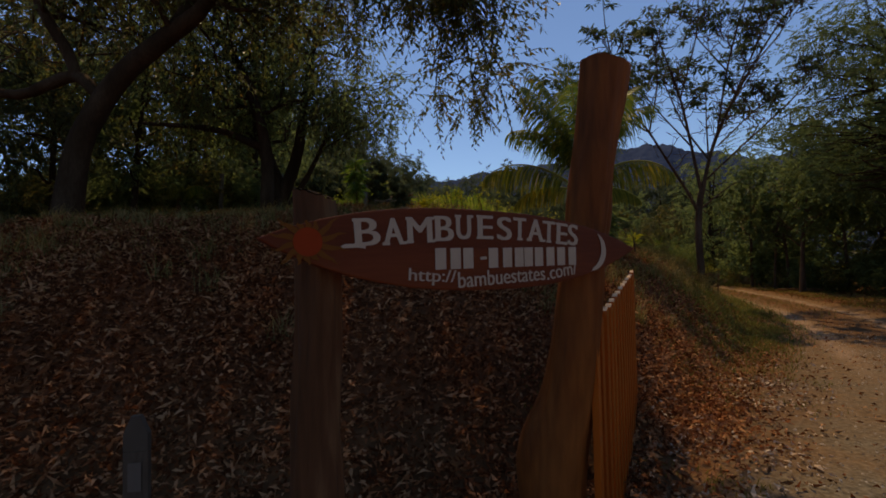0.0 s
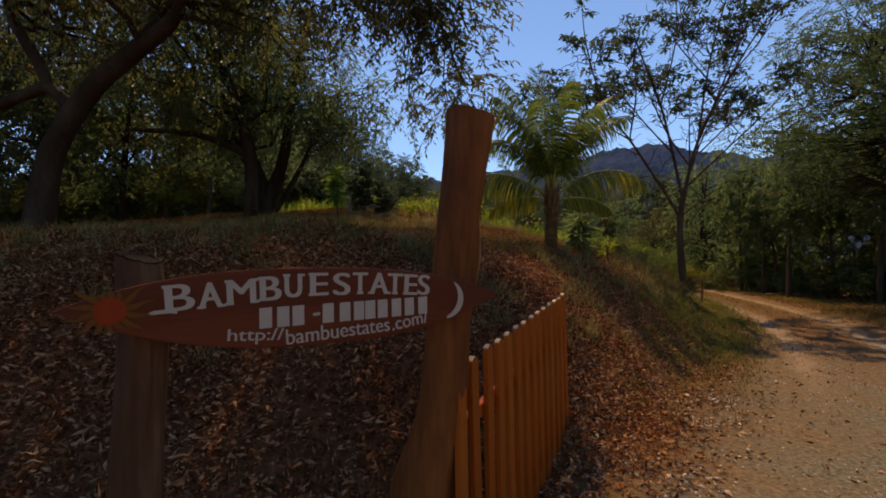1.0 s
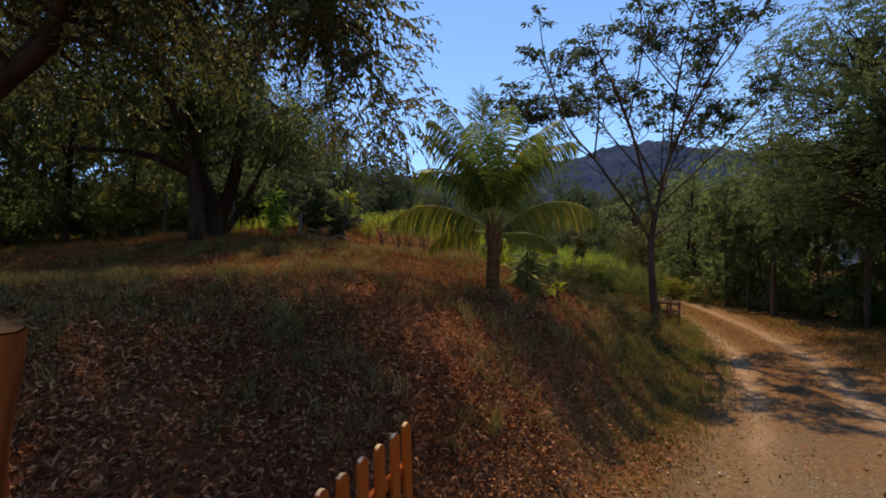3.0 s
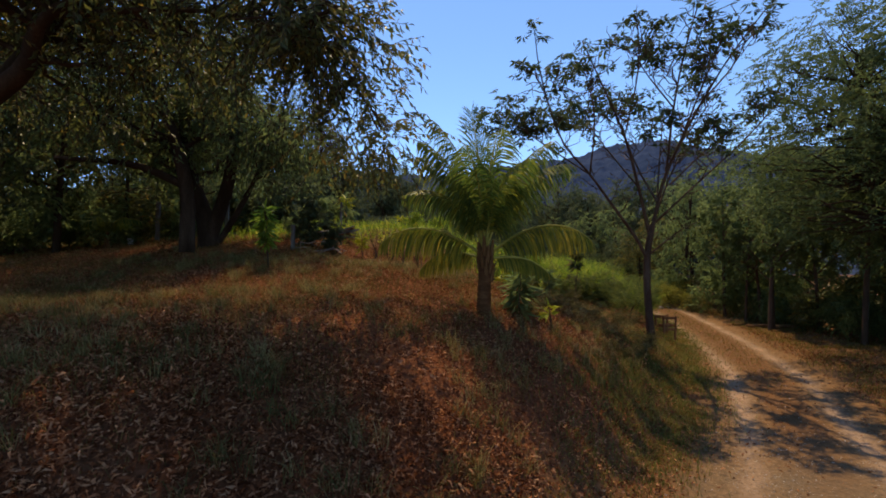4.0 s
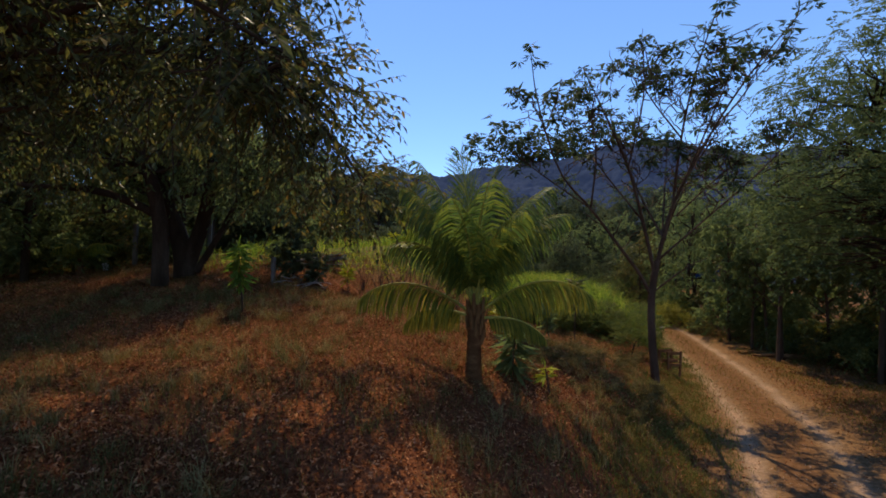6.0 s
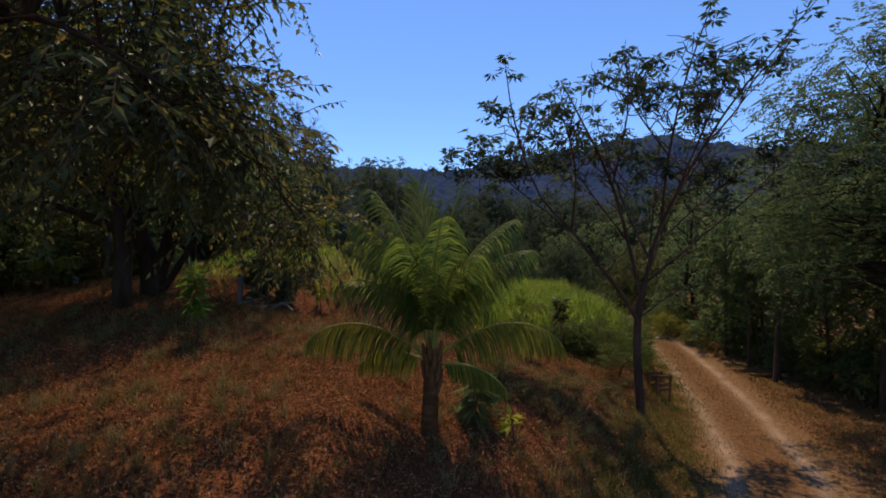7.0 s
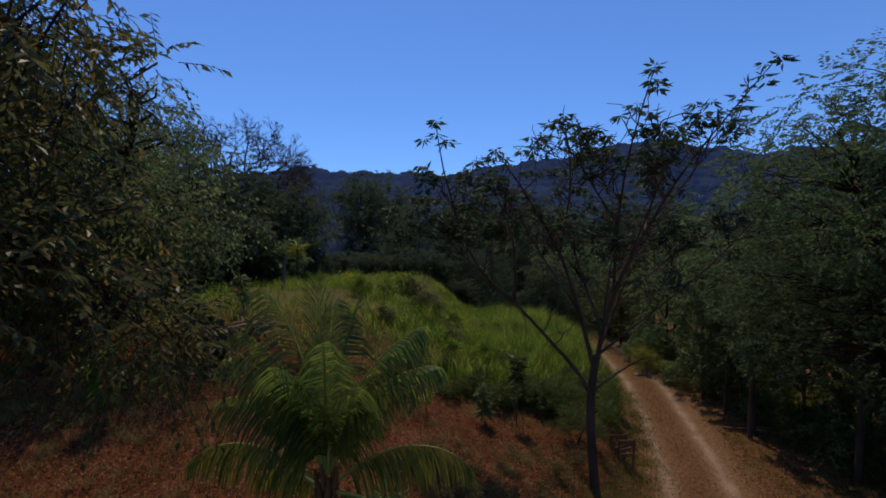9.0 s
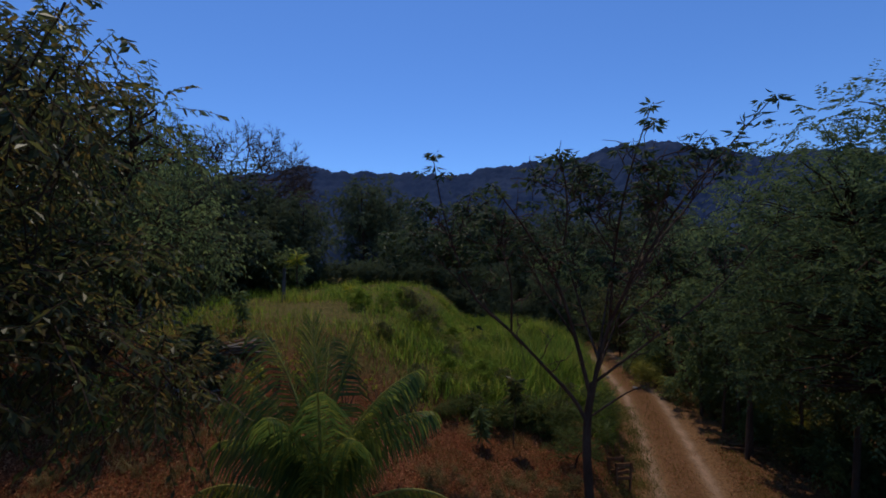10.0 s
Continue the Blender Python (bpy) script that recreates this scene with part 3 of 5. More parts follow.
# ---- trees ----
def clump_leaves(rng, centres, radii, per, length, width, droop=0.5, sprays=14, flat=1.0, level=0.0, hang=None):
    """Leaves in sprays about clump centres: each spray is a bent twig with leaves in two rows. Gives the leaves and the twigs' lines."""
    n = len(centres)
    c = np.repeat(centres, sprays, 0)
    r = np.repeat(radii, sprays)[:, None]
    off = unit(rng.normal(size=(n * sprays, 3)) * np.array([1, 1, flat]))
    start = c + off * r * rng.uniform(0.1, 0.7, (n * sprays, 1))
    way = unit(off + rng.normal(size=off.shape) * 0.4 * np.array([1, 1, flat]) + np.array([0, 0, -0.7 * droop]))
    m = max(1, per // sprays)
    down = np.array([0, 0, -1.0])
    s = np.tile(np.linspace(0.1, 1, m), n * sprays)[:, None]
    st, wy, rr = np.repeat(start, m, 0), np.repeat(way, m, 0), np.repeat(r, m, 0)
    p = st + wy * s * rr * 0.85 + down * (s ** 2) * rr * 0.4 * droop
    sd = unit(np.cross(wy, np.array([0, 0, 1.0])) + 1e-6)
    flip = np.where(np.arange(len(p)) % 2, 1.0, -1.0)[:, None]
    d = wy * 0.5 + sd * flip * 0.75 + rng.normal(size=p.shape) * 0.2 + down * (droop if hang is None else hang)
    lines = np.stack([start, start + way * r * 0.45 + down * r * 0.1 * droop, start + way * r * 0.85 + down * r * 0.4 * droop], 1)
    return leaf_quads(rng, p, d, length, width, 0.18, level), lines


def twig_tubes(lines, r0=0.007, r1=0.003):
    """Three-sided twigs along short lines of three points."""
    n = len(lines)
    ang = np.array([0, 2.094, 4.189])
    d = unit(lines[:, 2] - lines[:, 0])
    u = unit(np.cross(d, np.array([0.3, 0.2, 1.0])))
    w = np.cross(d, u)
    rad = np.array([r0, 0.5 * (r0 + r1), r1])
    ring = u[:, None, None] * np.cos(ang)[None, None, :, None] + w[:, None, None] * np.sin(ang)[None, None, :, None]
    v = (lines[:, :, None] + ring * rad[None, :, None, None]).reshape(-1, 3)
    i = np.arange(n)[:, None, None] * 9 + np.arange(2)[None, :, None] * 3
    k = np.arange(3)[None, None, :]
    a, b = i + k, i + (k + 1) % 3
    return v, np.stack([a, b, b + 3, a + 3], -1).reshape(-1, 4)


def limbs_to(rng, centres, skeleton, r1=0.012):
    """Thin crooked limbs from the nearest lower place of a skeleton to every centre."""
    sk = np.concatenate([p for p, _ in skeleton])
    rr = np.concatenate([r for _, r in skeleton])
    out = []
    for c in centres:
        cost = np.linalg.norm(sk - c, axis=1) + 1.5 * np.clip(sk[:, 2] - c[2], 0, None)
        k = int(np.argmin(cost))
        out.append(bend(rng, sk[k], c, min(rr[k] * 0.5, 0.05), r1, 6, 0.05, 0.06))
    return out


def build_tree(name, place, label, skeleton, centres, radii, per, length, width, mat, bark, rng, droop=0.5, sprays=14, group="", level=0.0, hang=None):
    """A tree of a trunk, its twigs and a crown; the skeleton and centres are in its own frame."""
    tree = thing(name, place, label, "tree", group)
    v, f = tube(skeleton + limbs_to(rng, centres, skeleton), 8)
    attach("trunk", mesh_from("trunk", v, f, bark, True), tree)
    (v, f), lines = clump_leaves(rng, np.asarray(centres), np.asarray(radii), per, length, width, droop, sprays, 1.0, level, hang)
    attach("crown", mesh_from("crown", v, f, mat), tree)
    attach("twigwork", mesh_from("twigwork", *twig_tubes(lines), bark), tree)
    return tree


def in_ellipsoid(rng, n, c, r, shell=0.45):
    u = unit(rng.normal(size=(n, 3))) * rng.uniform(0, 1, (n, 1)) ** shell
    return np.asarray(c) + u * np.asarray(r)


def local(points, place):
    return [tuple(np.asarray(p, float) - np.asarray(place)) for p in points]


# the old leaning tree over the bank, its crown above the sign
def leaning_tree():
    rng = np.random.default_rng(11)
    base = np.array([-6.1, 7.4, gz(-6.1, 7.4) - 0.1])
    L = lambda pts: np.array(pts, float) - base
    sk = [along(L([base, (-5.95, 7.4, 2.9), (-5.75, 7.4, 3.5), (-5.18, 7.4, 4.3), (-4.44, 7.35, 4.82), (-3.8, 7.3, 5.23), (-3.2, 7.0, 5.7), (-1.8, 7.0, 6.2)]), [0.22, 0.18, 0.165, 0.15, 0.135, 0.11, 0.07, 0.035], 24),
          along(L([(-5.9, 7.4, 4.3), (-6.05, 7.35, 4.75), (-6.3, 7.3, 5.2), (-6.5, 7.3, 5.75), (-6.4, 7.2, 7.2)]), [0.08, 0.085, 0.08, 0.07, 0.04], 12),
          along(L([(-5.5, 7.4, 3.95), (-5.9, 7.4, 4.33), (-6.35, 7.35, 4.2), (-6.9, 7.3, 4.05), (-8.4, 7.0, 4.3)]), [0.1, 0.095, 0.085, 0.075, 0.04], 12),
          along(L([(-4.3, 7.3, 4.9), (-4.0, 7.8, 6.0), (-3.5, 8.6, 7.4)]), [0.1, 0.08, 0.04], 8),
          along(L([(-3.2, 7.0, 5.7), (-1.6, 7.4, 5.9), (0.0, 7.6, 5.6)]), [0.045, 0.03, 0.012], 8),
          along(L([(-1.8, 7.0, 6.2), (-0.6, 6.6, 6.0), (0.6, 6.5, 5.3)]), [0.045, 0.03, 0.012], 8)]
    c = in_ellipsoid(rng, 225, (-3.9, 7.5, 6.7), (4.2, 2.7, 2.9))
    keep = (c[:, 2] > 5.35 - 0.12 * np.clip(c[:, 0] + 1.5, 0, 3)) & (c[:, 1] > 5.2)
    c = c[keep]
    fringe = np.concatenate([np.stack([rng.uniform(-0.6, 0.72, 26), rng.uniform(6.0, 8.3, 26), rng.uniform(5.1, 6.0, 26)], 1),
                             np.stack([rng.uniform(-0.5, 0.8, 9), rng.uniform(8.2, 9.4, 9), rng.uniform(4.2, 5.0, 9)], 1)])
    west = in_ellipsoid(rng, 60, (-9.0, 11.5, 7.8), (4.6, 3.6, 2.2))
    # foliage that stays out of view, added to shade the near bank
    front = in_ellipsoid(rng, 30, (-1.5, 5.4, 7.3), (2.3, 1.2, 0.8))
    back = in_ellipsoid(rng, 75, (-1.9, 8.9, 7.4), (2.4, 1.7, 1.9))
    c = np.concatenate([c, back])
    open_sky = np.array([noise.noise(q * 0.62) for q in map(Vector, c)])
    c = c[(open_sky > -0.08) | (c[:, 0] < -3.4)]
    # a few more unseen clumps overhead, added for shade on the slope
    over = in_ellipsoid(rng, 11, (-0.1, 6.9, 7.1), (1.2, 1.3, 0.7))
    c = np.concatenate([c, west, fringe, front, over]) - base
    build_tree("leaning_tree", tuple(base), "old leaning tree with dark trunk and wide drooping green crown", sk, c, rng.uniform(0.55, 1.0, len(c)), 156, 0.122, 0.047, M_LEAF, M_BARK, rng, droop=0.4, sprays=13, level=0.6, hang=0.6)


leaning_tree()


# the tree of several stems behind it
def stem_tree():
    rng = np.random.default_rng(12)
    base = np.array([-5.8, 14.2, gz(-5.8, 14.2) - 0.1])
    L = lambda pts: np.array(pts, float) - base
    g = base[2]
    sk = [along(L([(-5.7, 13.3, g), (-5.75, 13.3, g + 2.0), (-6.6, 13.2, g + 4.5), (-8.4, 13.0, g + 6.5)]), [0.2, 0.17, 0.12, 0.06], 12),
          along(L([(-5.9, 14.6, g), (-6.0, 14.6, g + 1.0), (-6.6, 14.6, g + 3.0), (-6.8, 14.9, g + 6.5)]), [0.32, 0.26, 0.18, 0.07], 12),
          along(L([(-5.85, 14.6, g + 0.5), (-5.3, 14.6, g + 2.0), (-5.0, 14.6, g + 4.0), (-4.6, 14.8, g + 6.6)]), [0.22, 0.18, 0.12, 0.06], 12),
          along(L([(-5.6, 14.6, g + 0.3), (-5.0, 14.8, g + 1.4), (-4.5, 15.0, g + 2.6), (-4.2, 15.0, g + 3.6)]), [0.1, 0.08, 0.055, 0.03], 12),
          along(L([(-5.75, 13.3, g + 1.8), (-7.2, 13.2, g + 2.4), (-9.2, 13.0, g + 2.6)]), [0.12, 0.09, 0.05], 8)]
    for k in range(16):
        stem, _ = sk[k % 3]
        q = stem[int(rng.integers(5, 10))]
        a = rng.uniform(0, 6.28)
        sk.append(bend(rng, q, q + np.array([math.cos(a) * rng.uniform(1.2, 3.0), math.sin(a) * rng.uniform(0.8, 2.2), rng.uniform(0.6, 2.2)]), 0.065, 0.02, 8, 0.08))
    c = in_ellipsoid(rng, 230, (-7.0, 14.6, g + 5.1), (3.9, 3.4, 3.1))
    c = np.concatenate([c[c[:, 2] > g + 2.6 + 1.2 * step(-6.5, -4.5, c[:, 0])], in_ellipsoid(rng, 42, (-3.4, 14.0, 6.05), (1.6, 1.5, 1.0))]) - base
    build_tree("stem_tree", tuple(base), "dark tree of several fanning stems with dense green crown", sk, c, rng.uniform(0.6, 1.0, len(c)), 110, 0.16, 0.06, M_LEAF_DARK, M_BARK, rng, droop=0.5, level=0.8, hang=0.7)


stem_tree()


# the open young tree between the bank and the track
def open_tree():
    rng = np.random.default_rng(13)
    base = np.array([6.34, 13.4, gz(6.34, 13.4) - 0.1])
    L = lambda pts: np.array(pts, float) - base
    sk = [along(L([base, (6.25, 13.35, 1.8), (6.27, 13.3, 2.7), (6.36, 13.2, 3.35)]), [0.109, 0.094, 0.086, 0.078], 10),
          along(L([(6.26, 13.3, 2.5), (5.95, 13.2, 3.05), (5.3, 12.8, 3.8), (4.68, 12.4, 4.5), (3.96, 12.0, 5.25), (3.5, 11.7, 6.6), (3.33, 11.42, 7.6)]), [0.058, 0.055, 0.043, 0.035, 0.027, 0.020, 0.009], 18),
          along(L([(6.3, 13.25, 3.1), (5.98, 13.0, 4.25), (5.55, 12.6, 5.4), (4.9, 12.0, 6.4), (4.3, 11.3, 7.1)]), [0.062, 0.051, 0.039, 0.027, 0.011], 14),
          along(L([(6.36, 13.2, 3.3), (6.53, 13.0, 4.27), (6.74, 12.6, 5.1), (7.11, 12.2, 6.0), (7.62, 11.8, 6.97), (8.5, 11.0, 8.3)]), [0.066, 0.055, 0.047, 0.035, 0.023, 0.009], 16),
          along(L([(6.6, 12.9, 4.6), (6.5, 12.2, 5.9), (6.45, 11.4, 7.0), (6.6, 10.7, 8.1)]), [0.039, 0.031, 0.022, 0.009], 12),
          along(L([(6.33, 13.3, 2.65), (6.98, 13.1, 3.2), (7.38, 13.0, 3.4)]), [0.031, 0.020, 0.008], 7),
          along(L([(4.68, 12.4, 4.5), (3.8, 12.9, 5.3), (3.0, 13.4, 6.1), (2.55, 13.75, 6.5)]), [0.027, 0.020, 0.014, 0.008], 9),
          along(L([(6.4, 13.0, 3.9), (6.2, 13.8, 5.0), (5.9, 14.4, 6.6), (5.8, 14.8, 7.4)]), [0.039, 0.031, 0.020, 0.009], 9),
          along(L([(6.74, 12.6, 5.1), (7.5, 13.2, 5.9), (8.3, 13.8, 6.8)]), [0.031, 0.022, 0.009], 8),
          along(L([(6.36, 13.2, 3.35), (7.1, 12.6, 4.2), (8.0, 12.0, 5.2), (8.9, 11.6, 6.4)]), [0.039, 0.027, 0.020, 0.009], 9),
          along(L([(5.98, 13.0, 4.25), (5.2, 13.5, 5.6), (4.6, 13.8, 6.8)]), [0.03, 0.022, 0.01], 9),
          along(L([(5.55, 12.6, 5.4), (5.6, 11.8, 6.6), (5.4, 11.2, 7.5)]), [0.028, 0.02, 0.009], 9),
          along(L([(6.74, 12.6, 5.1), (7.0, 11.9, 6.3), (7.2, 11.3, 7.3)]), [0.03, 0.022, 0.009], 9),
          along(L([(7.11, 12.2, 6.0), (7.9, 12.3, 6.9), (8.3, 12.3, 7.8)]), [0.028, 0.02, 0.009], 9),
          along(L([(4.68, 12.4, 4.5), (4.6, 11.6, 5.6), (4.2, 11.0, 6.6)]), [0.03, 0.02, 0.009], 9),
          along(L([(6.5, 12.2, 5.9), (6.0, 12.6, 7.0), (5.9, 12.9, 7.8)]), [0.025, 0.018, 0.009], 9),
          along(L([(6.36, 13.2, 3.35), (7.3, 14.1, 4.9), (8.6, 15.1, 6.3)]), [0.035, 0.025, 0.009], 10),
          along(L([(6.4, 13.0, 3.9), (7.0, 14.2, 5.4), (7.6, 15.3, 6.9)]), [0.032, 0.023, 0.009], 10),
          along(L([(6.98, 13.6, 4.4), (7.9, 13.4, 5.3), (8.8, 13.0, 6.0)]), [0.028, 0.02, 0.009], 10)]
    sk = [(p, np.asarray(r) * (0.95 if i == 0 else 0.74)) for i, (p, r) in enumerate(sk)]
    # side limbs that fan out and up from the main ones
    for p, r in sk[1:]:
        if len(p) < 8:
            continue
        for share in rng.uniform(0.35, 0.85, 2):
            k = int(share * (len(p) - 1))
            out = unit(unit(p[k + 1] - p[k]) * 0.7 + rng.normal(size=3) * np.array([0.8, 0.8, 0.35]) + np.array([0, 0, 0.35]))
            sk.append(bend(rng, p[k], p[k] + out * rng.uniform(0.8, 1.7) * (1.25 - share), r[k] * 0.6, 0.006, 9, 0.04, 0.05))
    tips, twigs = [], []
    for p, r in sk[1:]:
        if len(p) < 8:
            continue
        tips += [p[-1], 0.5 * (p[-1] + p[-2])]
        for k in np.linspace(len(p) * 0.3, len(p) - 2, 6 if len(p) == 9 else 10).astype(int):
            out = unit(rng.normal(size=3) * np.array([1, 1, 0.3]) + np.array([0, 0, 0.7]))
            end = p[k] + out * rng.uniform(0.4, 1.05) * (1.15 - k / len(p))
            if k > 0.5 * len(p):
                tips.append(end)
            twigs.append(bend(rng, p[k], end, 0.013, 0.006, 5, 0.06))
            for _ in range(2):
                side = p[k] + (end - p[k]) * rng.uniform(0.3, 0.8)
                far = side + unit(rng.normal(size=3) + np.array([0, 0, 0.4])) * rng.uniform(0.2, 0.5)
                twigs.append(bend(rng, side, far, 0.008, 0.004, 4, 0.05))
                if k > 0.5 * len(p) and rng.uniform() < 0.25:
                    tips.append(far)
    tree = thing("open_tree", tuple(base), "slender open-branched young tree with sparse leaf tufts", "tree")
    v, f = tube(sk + twigs, 8)
    attach("trunk", mesh_from("trunk", v, f, M_BROWN_BARK, True), tree)
    # the leafy low limb behind the palm
    low = np.stack([rng.uniform(2.3, 4.6, 16), rng.uniform(12.9, 13.8, 16), 6.05 + 0.22 * rng.normal(size=16)], 1) - base
    twigs += limbs_to(rng, low, sk, 0.006)
    tips += list(np.repeat(low, 8, 0) + rng.normal(size=(128, 3)) * np.array([0.2, 0.2, 0.13]))
    # every tip carries two loose whorls of long drooping leaves
    c = np.array(tips)
    c = np.concatenate([c, c + rng.normal(size=c.shape) * 0.1])
    c = np.repeat(c, 9, 0)
    d = unit(rng.normal(size=c.shape) * np.array([1, 1, 0.35]) + np.array([0, 0, -0.12]))
    v, f = leaf_quads(rng, c + d * 0.03, d + np.array([0, 0, -0.3]), 0.165, 0.05, -0.2, 1.4)
    attach("crown", mesh_from("crown", v, f, M_OPEN_LEAF), tree)


open_tree()


def frond(rng, az, lift, droop, length, leaf_mat, old=False):
    """One feather leaf: a bent midrib with two rows of leaflets that bow down to their tips."""
    n = 22
    s = np.linspace(0, 1, n)
    e = radians(lift) - radians(droop) * s ** 1.7
    rr, zz = np.cumsum(np.cos(e)) * length / n, np.cumsum(np.sin(e)) * length / n
    ca, sa = math.cos(radians(az)), math.sin(radians(az))
    sway = 0.05 * length * rng.normal() * s ** 2
    p = np.stack([rr * ca - sway * sa, rr * sa + sway * ca, zz], 1)
    rib = mesh_from("frond", *tube([(p, 0.024 * (1 - 0.88 * s) + 0.003)], 5), M_RIB, True)
    m = 62
    t = np.linspace(0.14, 1.0, m)
    q = np.stack([np.interp(t, s, p[:, i]) for i in range(3)], 1)
    way = unit(np.gradient(q, axis=0))
    roll = radians(rng.normal() * 12)
    side = np.array([-sa, ca, 0.0]) * math.cos(roll) + np.array([0, 0, 1.0]) * math.sin(roll)
    down = np.array([0, 0, -1.0])
    spear = droop < 22
    vs, fs, base = [], [], 0
    for sg in (1, -1):
        ln = (0.5 if spear else 0.58 if old else 0.7) * rng.uniform(0.85, 1.1, m) * np.sin(np.pi * (0.12 + 0.8 * t)) ** 0.7 * (length / 2.0)
        ln[rng.uniform(size=m) < 0.05] *= 0.4
        d0 = side * sg * (0.45 if spear else 0.3 if old else 0.68) + way * (1.2 if spear else 0.4 if old else 0.62) + rng.normal(size=q.shape) * 0.055
        d0 = unit(d0 + down * (0.75 if old else 0.0 if spear else 0.4))
        d1 = unit(d0 + down * (0.2 if spear else 0.9 if old else 0.75))
        d2 = unit(d1 + down * (0.35 if spear else 1.2 if old else 0.8))
        k = [q, q + d0 * (0.34 * ln)[:, None]]
        k.append(k[1] + d1 * (0.36 * ln)[:, None])
        k.append(k[2] + d2 * (0.34 * ln)[:, None])
        strip = []
        for at, w in zip(k, (0.006, 0.0115, 0.0095, 0.002)):
            strip += [at - way * w, at + way * w]
        i = base + np.arange(m) * 8
        for a in (0, 2, 4):
            fs.append(np.stack([i + a, i + a + 1, i + a + 3, i + a + 2], 1))
        vs.append(np.stack(strip, 1).reshape(-1, 3))
        base += 8 * m
    return rib, mesh_from("leaf_blade", np.concatenate(vs), np.concatenate(fs), leaf_mat)


def palm():
    rng = np.random.default_rng(21)
    x, y = 2.12, 9.25
    g = gz(x, y)
    tree = thing("coconut_palm", (x, y, g - 0.05), "young coconut palm with arching green fronds on the bank", "palm")
    h = 0.98
    s = np.linspace(0, 1, 20)
    trunk = np.stack([0.05 * s, 0.05 * s, h * s], 1)
    v, f = tube([(trunk, 0.125 - 0.035 * s ** 0.6 + 0.012 * (np.arange(20) % 2))], 12)
    attach("trunk", mesh_from("trunk", v, f, M_PALM_BARK, True), tree)
    rows = [(90, 88, 8, 2.35), (172, 82, 34, 2.45), (24, 86, 18, 2.25), (100, 83, 36, 2.2),
            (172, 78, 44, 2.1), (198, 77, 58, 1.95), (184, 70, 88, 1.8), (4, 76, 48, 2.2), (-8, 71, 66, 2.05), (35, 74, 58, 2.05),
            (270, 85, 44, 1.95), (248, 83, 58, 1.85), (306, 78, 68, 1.8),
            (176, 38, 80, 1.95), (158, 16, 66, 1.35), (3, 39, 84, 1.95), (-14, 8, 56, 1.1)]
    stub = tube([(np.array([(0, 0, 0), (0.05, 0, 0.12), (0.075, 0, 0.3)]), [0.045, 0.035, 0.018])], 6)
    stub_mesh = mesh_from("leaf_base", *stub, M_SHEATH, True)
    for k in range(16):
        o = attach("leaf_base", stub_mesh, tree, "brown fibrous leaf base")
        o.matrix_basis = pose(0.05, 0.05, h - 0.42 + 0.03 * k, 0, 0, k * 137.5) @ pose(0.06, 0, 0)
    for az, lift, droop, ln in rows:
        rib, leaflets = frond(rng, az + rng.normal() * 4, lift, droop, ln, M_OLD_FROND if lift < 40 else M_FROND, lift < 40)
        ob = attach("frond", rib, tree)
        attach("leaf_blade", leaflets, ob)
        ob.matrix_basis = pose(0.05, 0.05, h - (0.06 if lift < 40 else 0.0) + 0.1 * max(0, lift) / 90)


palm()


def shade_palm():
    rng = np.random.default_rng(22)
    x, y = -9.75, 15.3
    tree = thing("small_palm", (x, y, gz(x, y) - 0.05), "small short-stemmed palm with drooping fronds in the shade", "palm")
    v, f = tube([(np.array([(0, 0, 0), (0.02, 0, 0.3), (0.03, 0.01, 0.62)]), [0.09, 0.075, 0.06])], 9)
    attach("trunk", mesh_from("trunk", v, f, M_PALM_BARK, True), tree)
    for k in range(9):
        rib, leaflets = frond(rng, k * 40 + rng.normal() * 8, rng.uniform(50, 74), rng.uniform(85, 120), rng.uniform(0.9, 1.2), M_FROND, True)
        ob = attach("frond", rib, tree)
        attach("leaf_blade", leaflets, ob)
        ob.matrix_basis = pose(0.03, 0.01, 0.58)


shade_palm()


def wood_tree(rng, height, spread, clear, n, per, leaf, wide, mat, bark, droop=0.6, r0=None, flat=1.0, level=0.6):
    """Meshes for a tree of the woods: height, crown radius, height of its lowest leaves."""
    r0 = r0 or height * 0.014
    lean = rng.normal(size=2) * 0.04 * height
    sk = [along([(0, 0, -0.2), (lean[0] * 0.3, lean[1] * 0.3, height * 0.4), (lean[0], lean[1], height * 0.9)], [r0, r0 * 0.75, r0 * 0.2], 10)]
    for k in range(5):
        a, z = rng.uniform(0, 6.28), rng.uniform(0.3, 0.65) * height
        q = np.array([lean[0] * z / height, lean[1] * z / height, z])
        sk.append(bend(rng, q, q + np.array([math.cos(a) * spread * 0.7, math.sin(a) * spread * 0.7, 0.2 * height]), r0 * 0.4, r0 * 0.1, 6, 0.08))
    c = in_ellipsoid(rng, n, (lean[0] * 0.7, lean[1] * 0.7, (height + clear) / 2), (spread, spread, (height - clear) / 2), 0.4)
    v, f = tube(sk + limbs_to(rng, c, sk, 0.008), 6)
    trunk = mesh_from("trunk", v, f, bark, True)
    (v, f), _ = clump_leaves(rng, c, rng.uniform(0.45, 0.95, n) * spread * (0.32 if flat == 1.0 else 0.26), per, leaf, wide, droop, 10, flat, level)
    return trunk, mesh_from("crown", v, f, mat)


def plant_tree(name, meshes, x, y, turn, size, label, group):
    t = thing(name, (x, y, gz(x, y) - 0.05), label, "tree", group, turn)
    t.matrix_basis = t.matrix_basis @ Matrix.Diagonal((size, size, size, 1))
    attach("trunk", meshes[0], t)
    attach("crown", meshes[1], t)
    return t


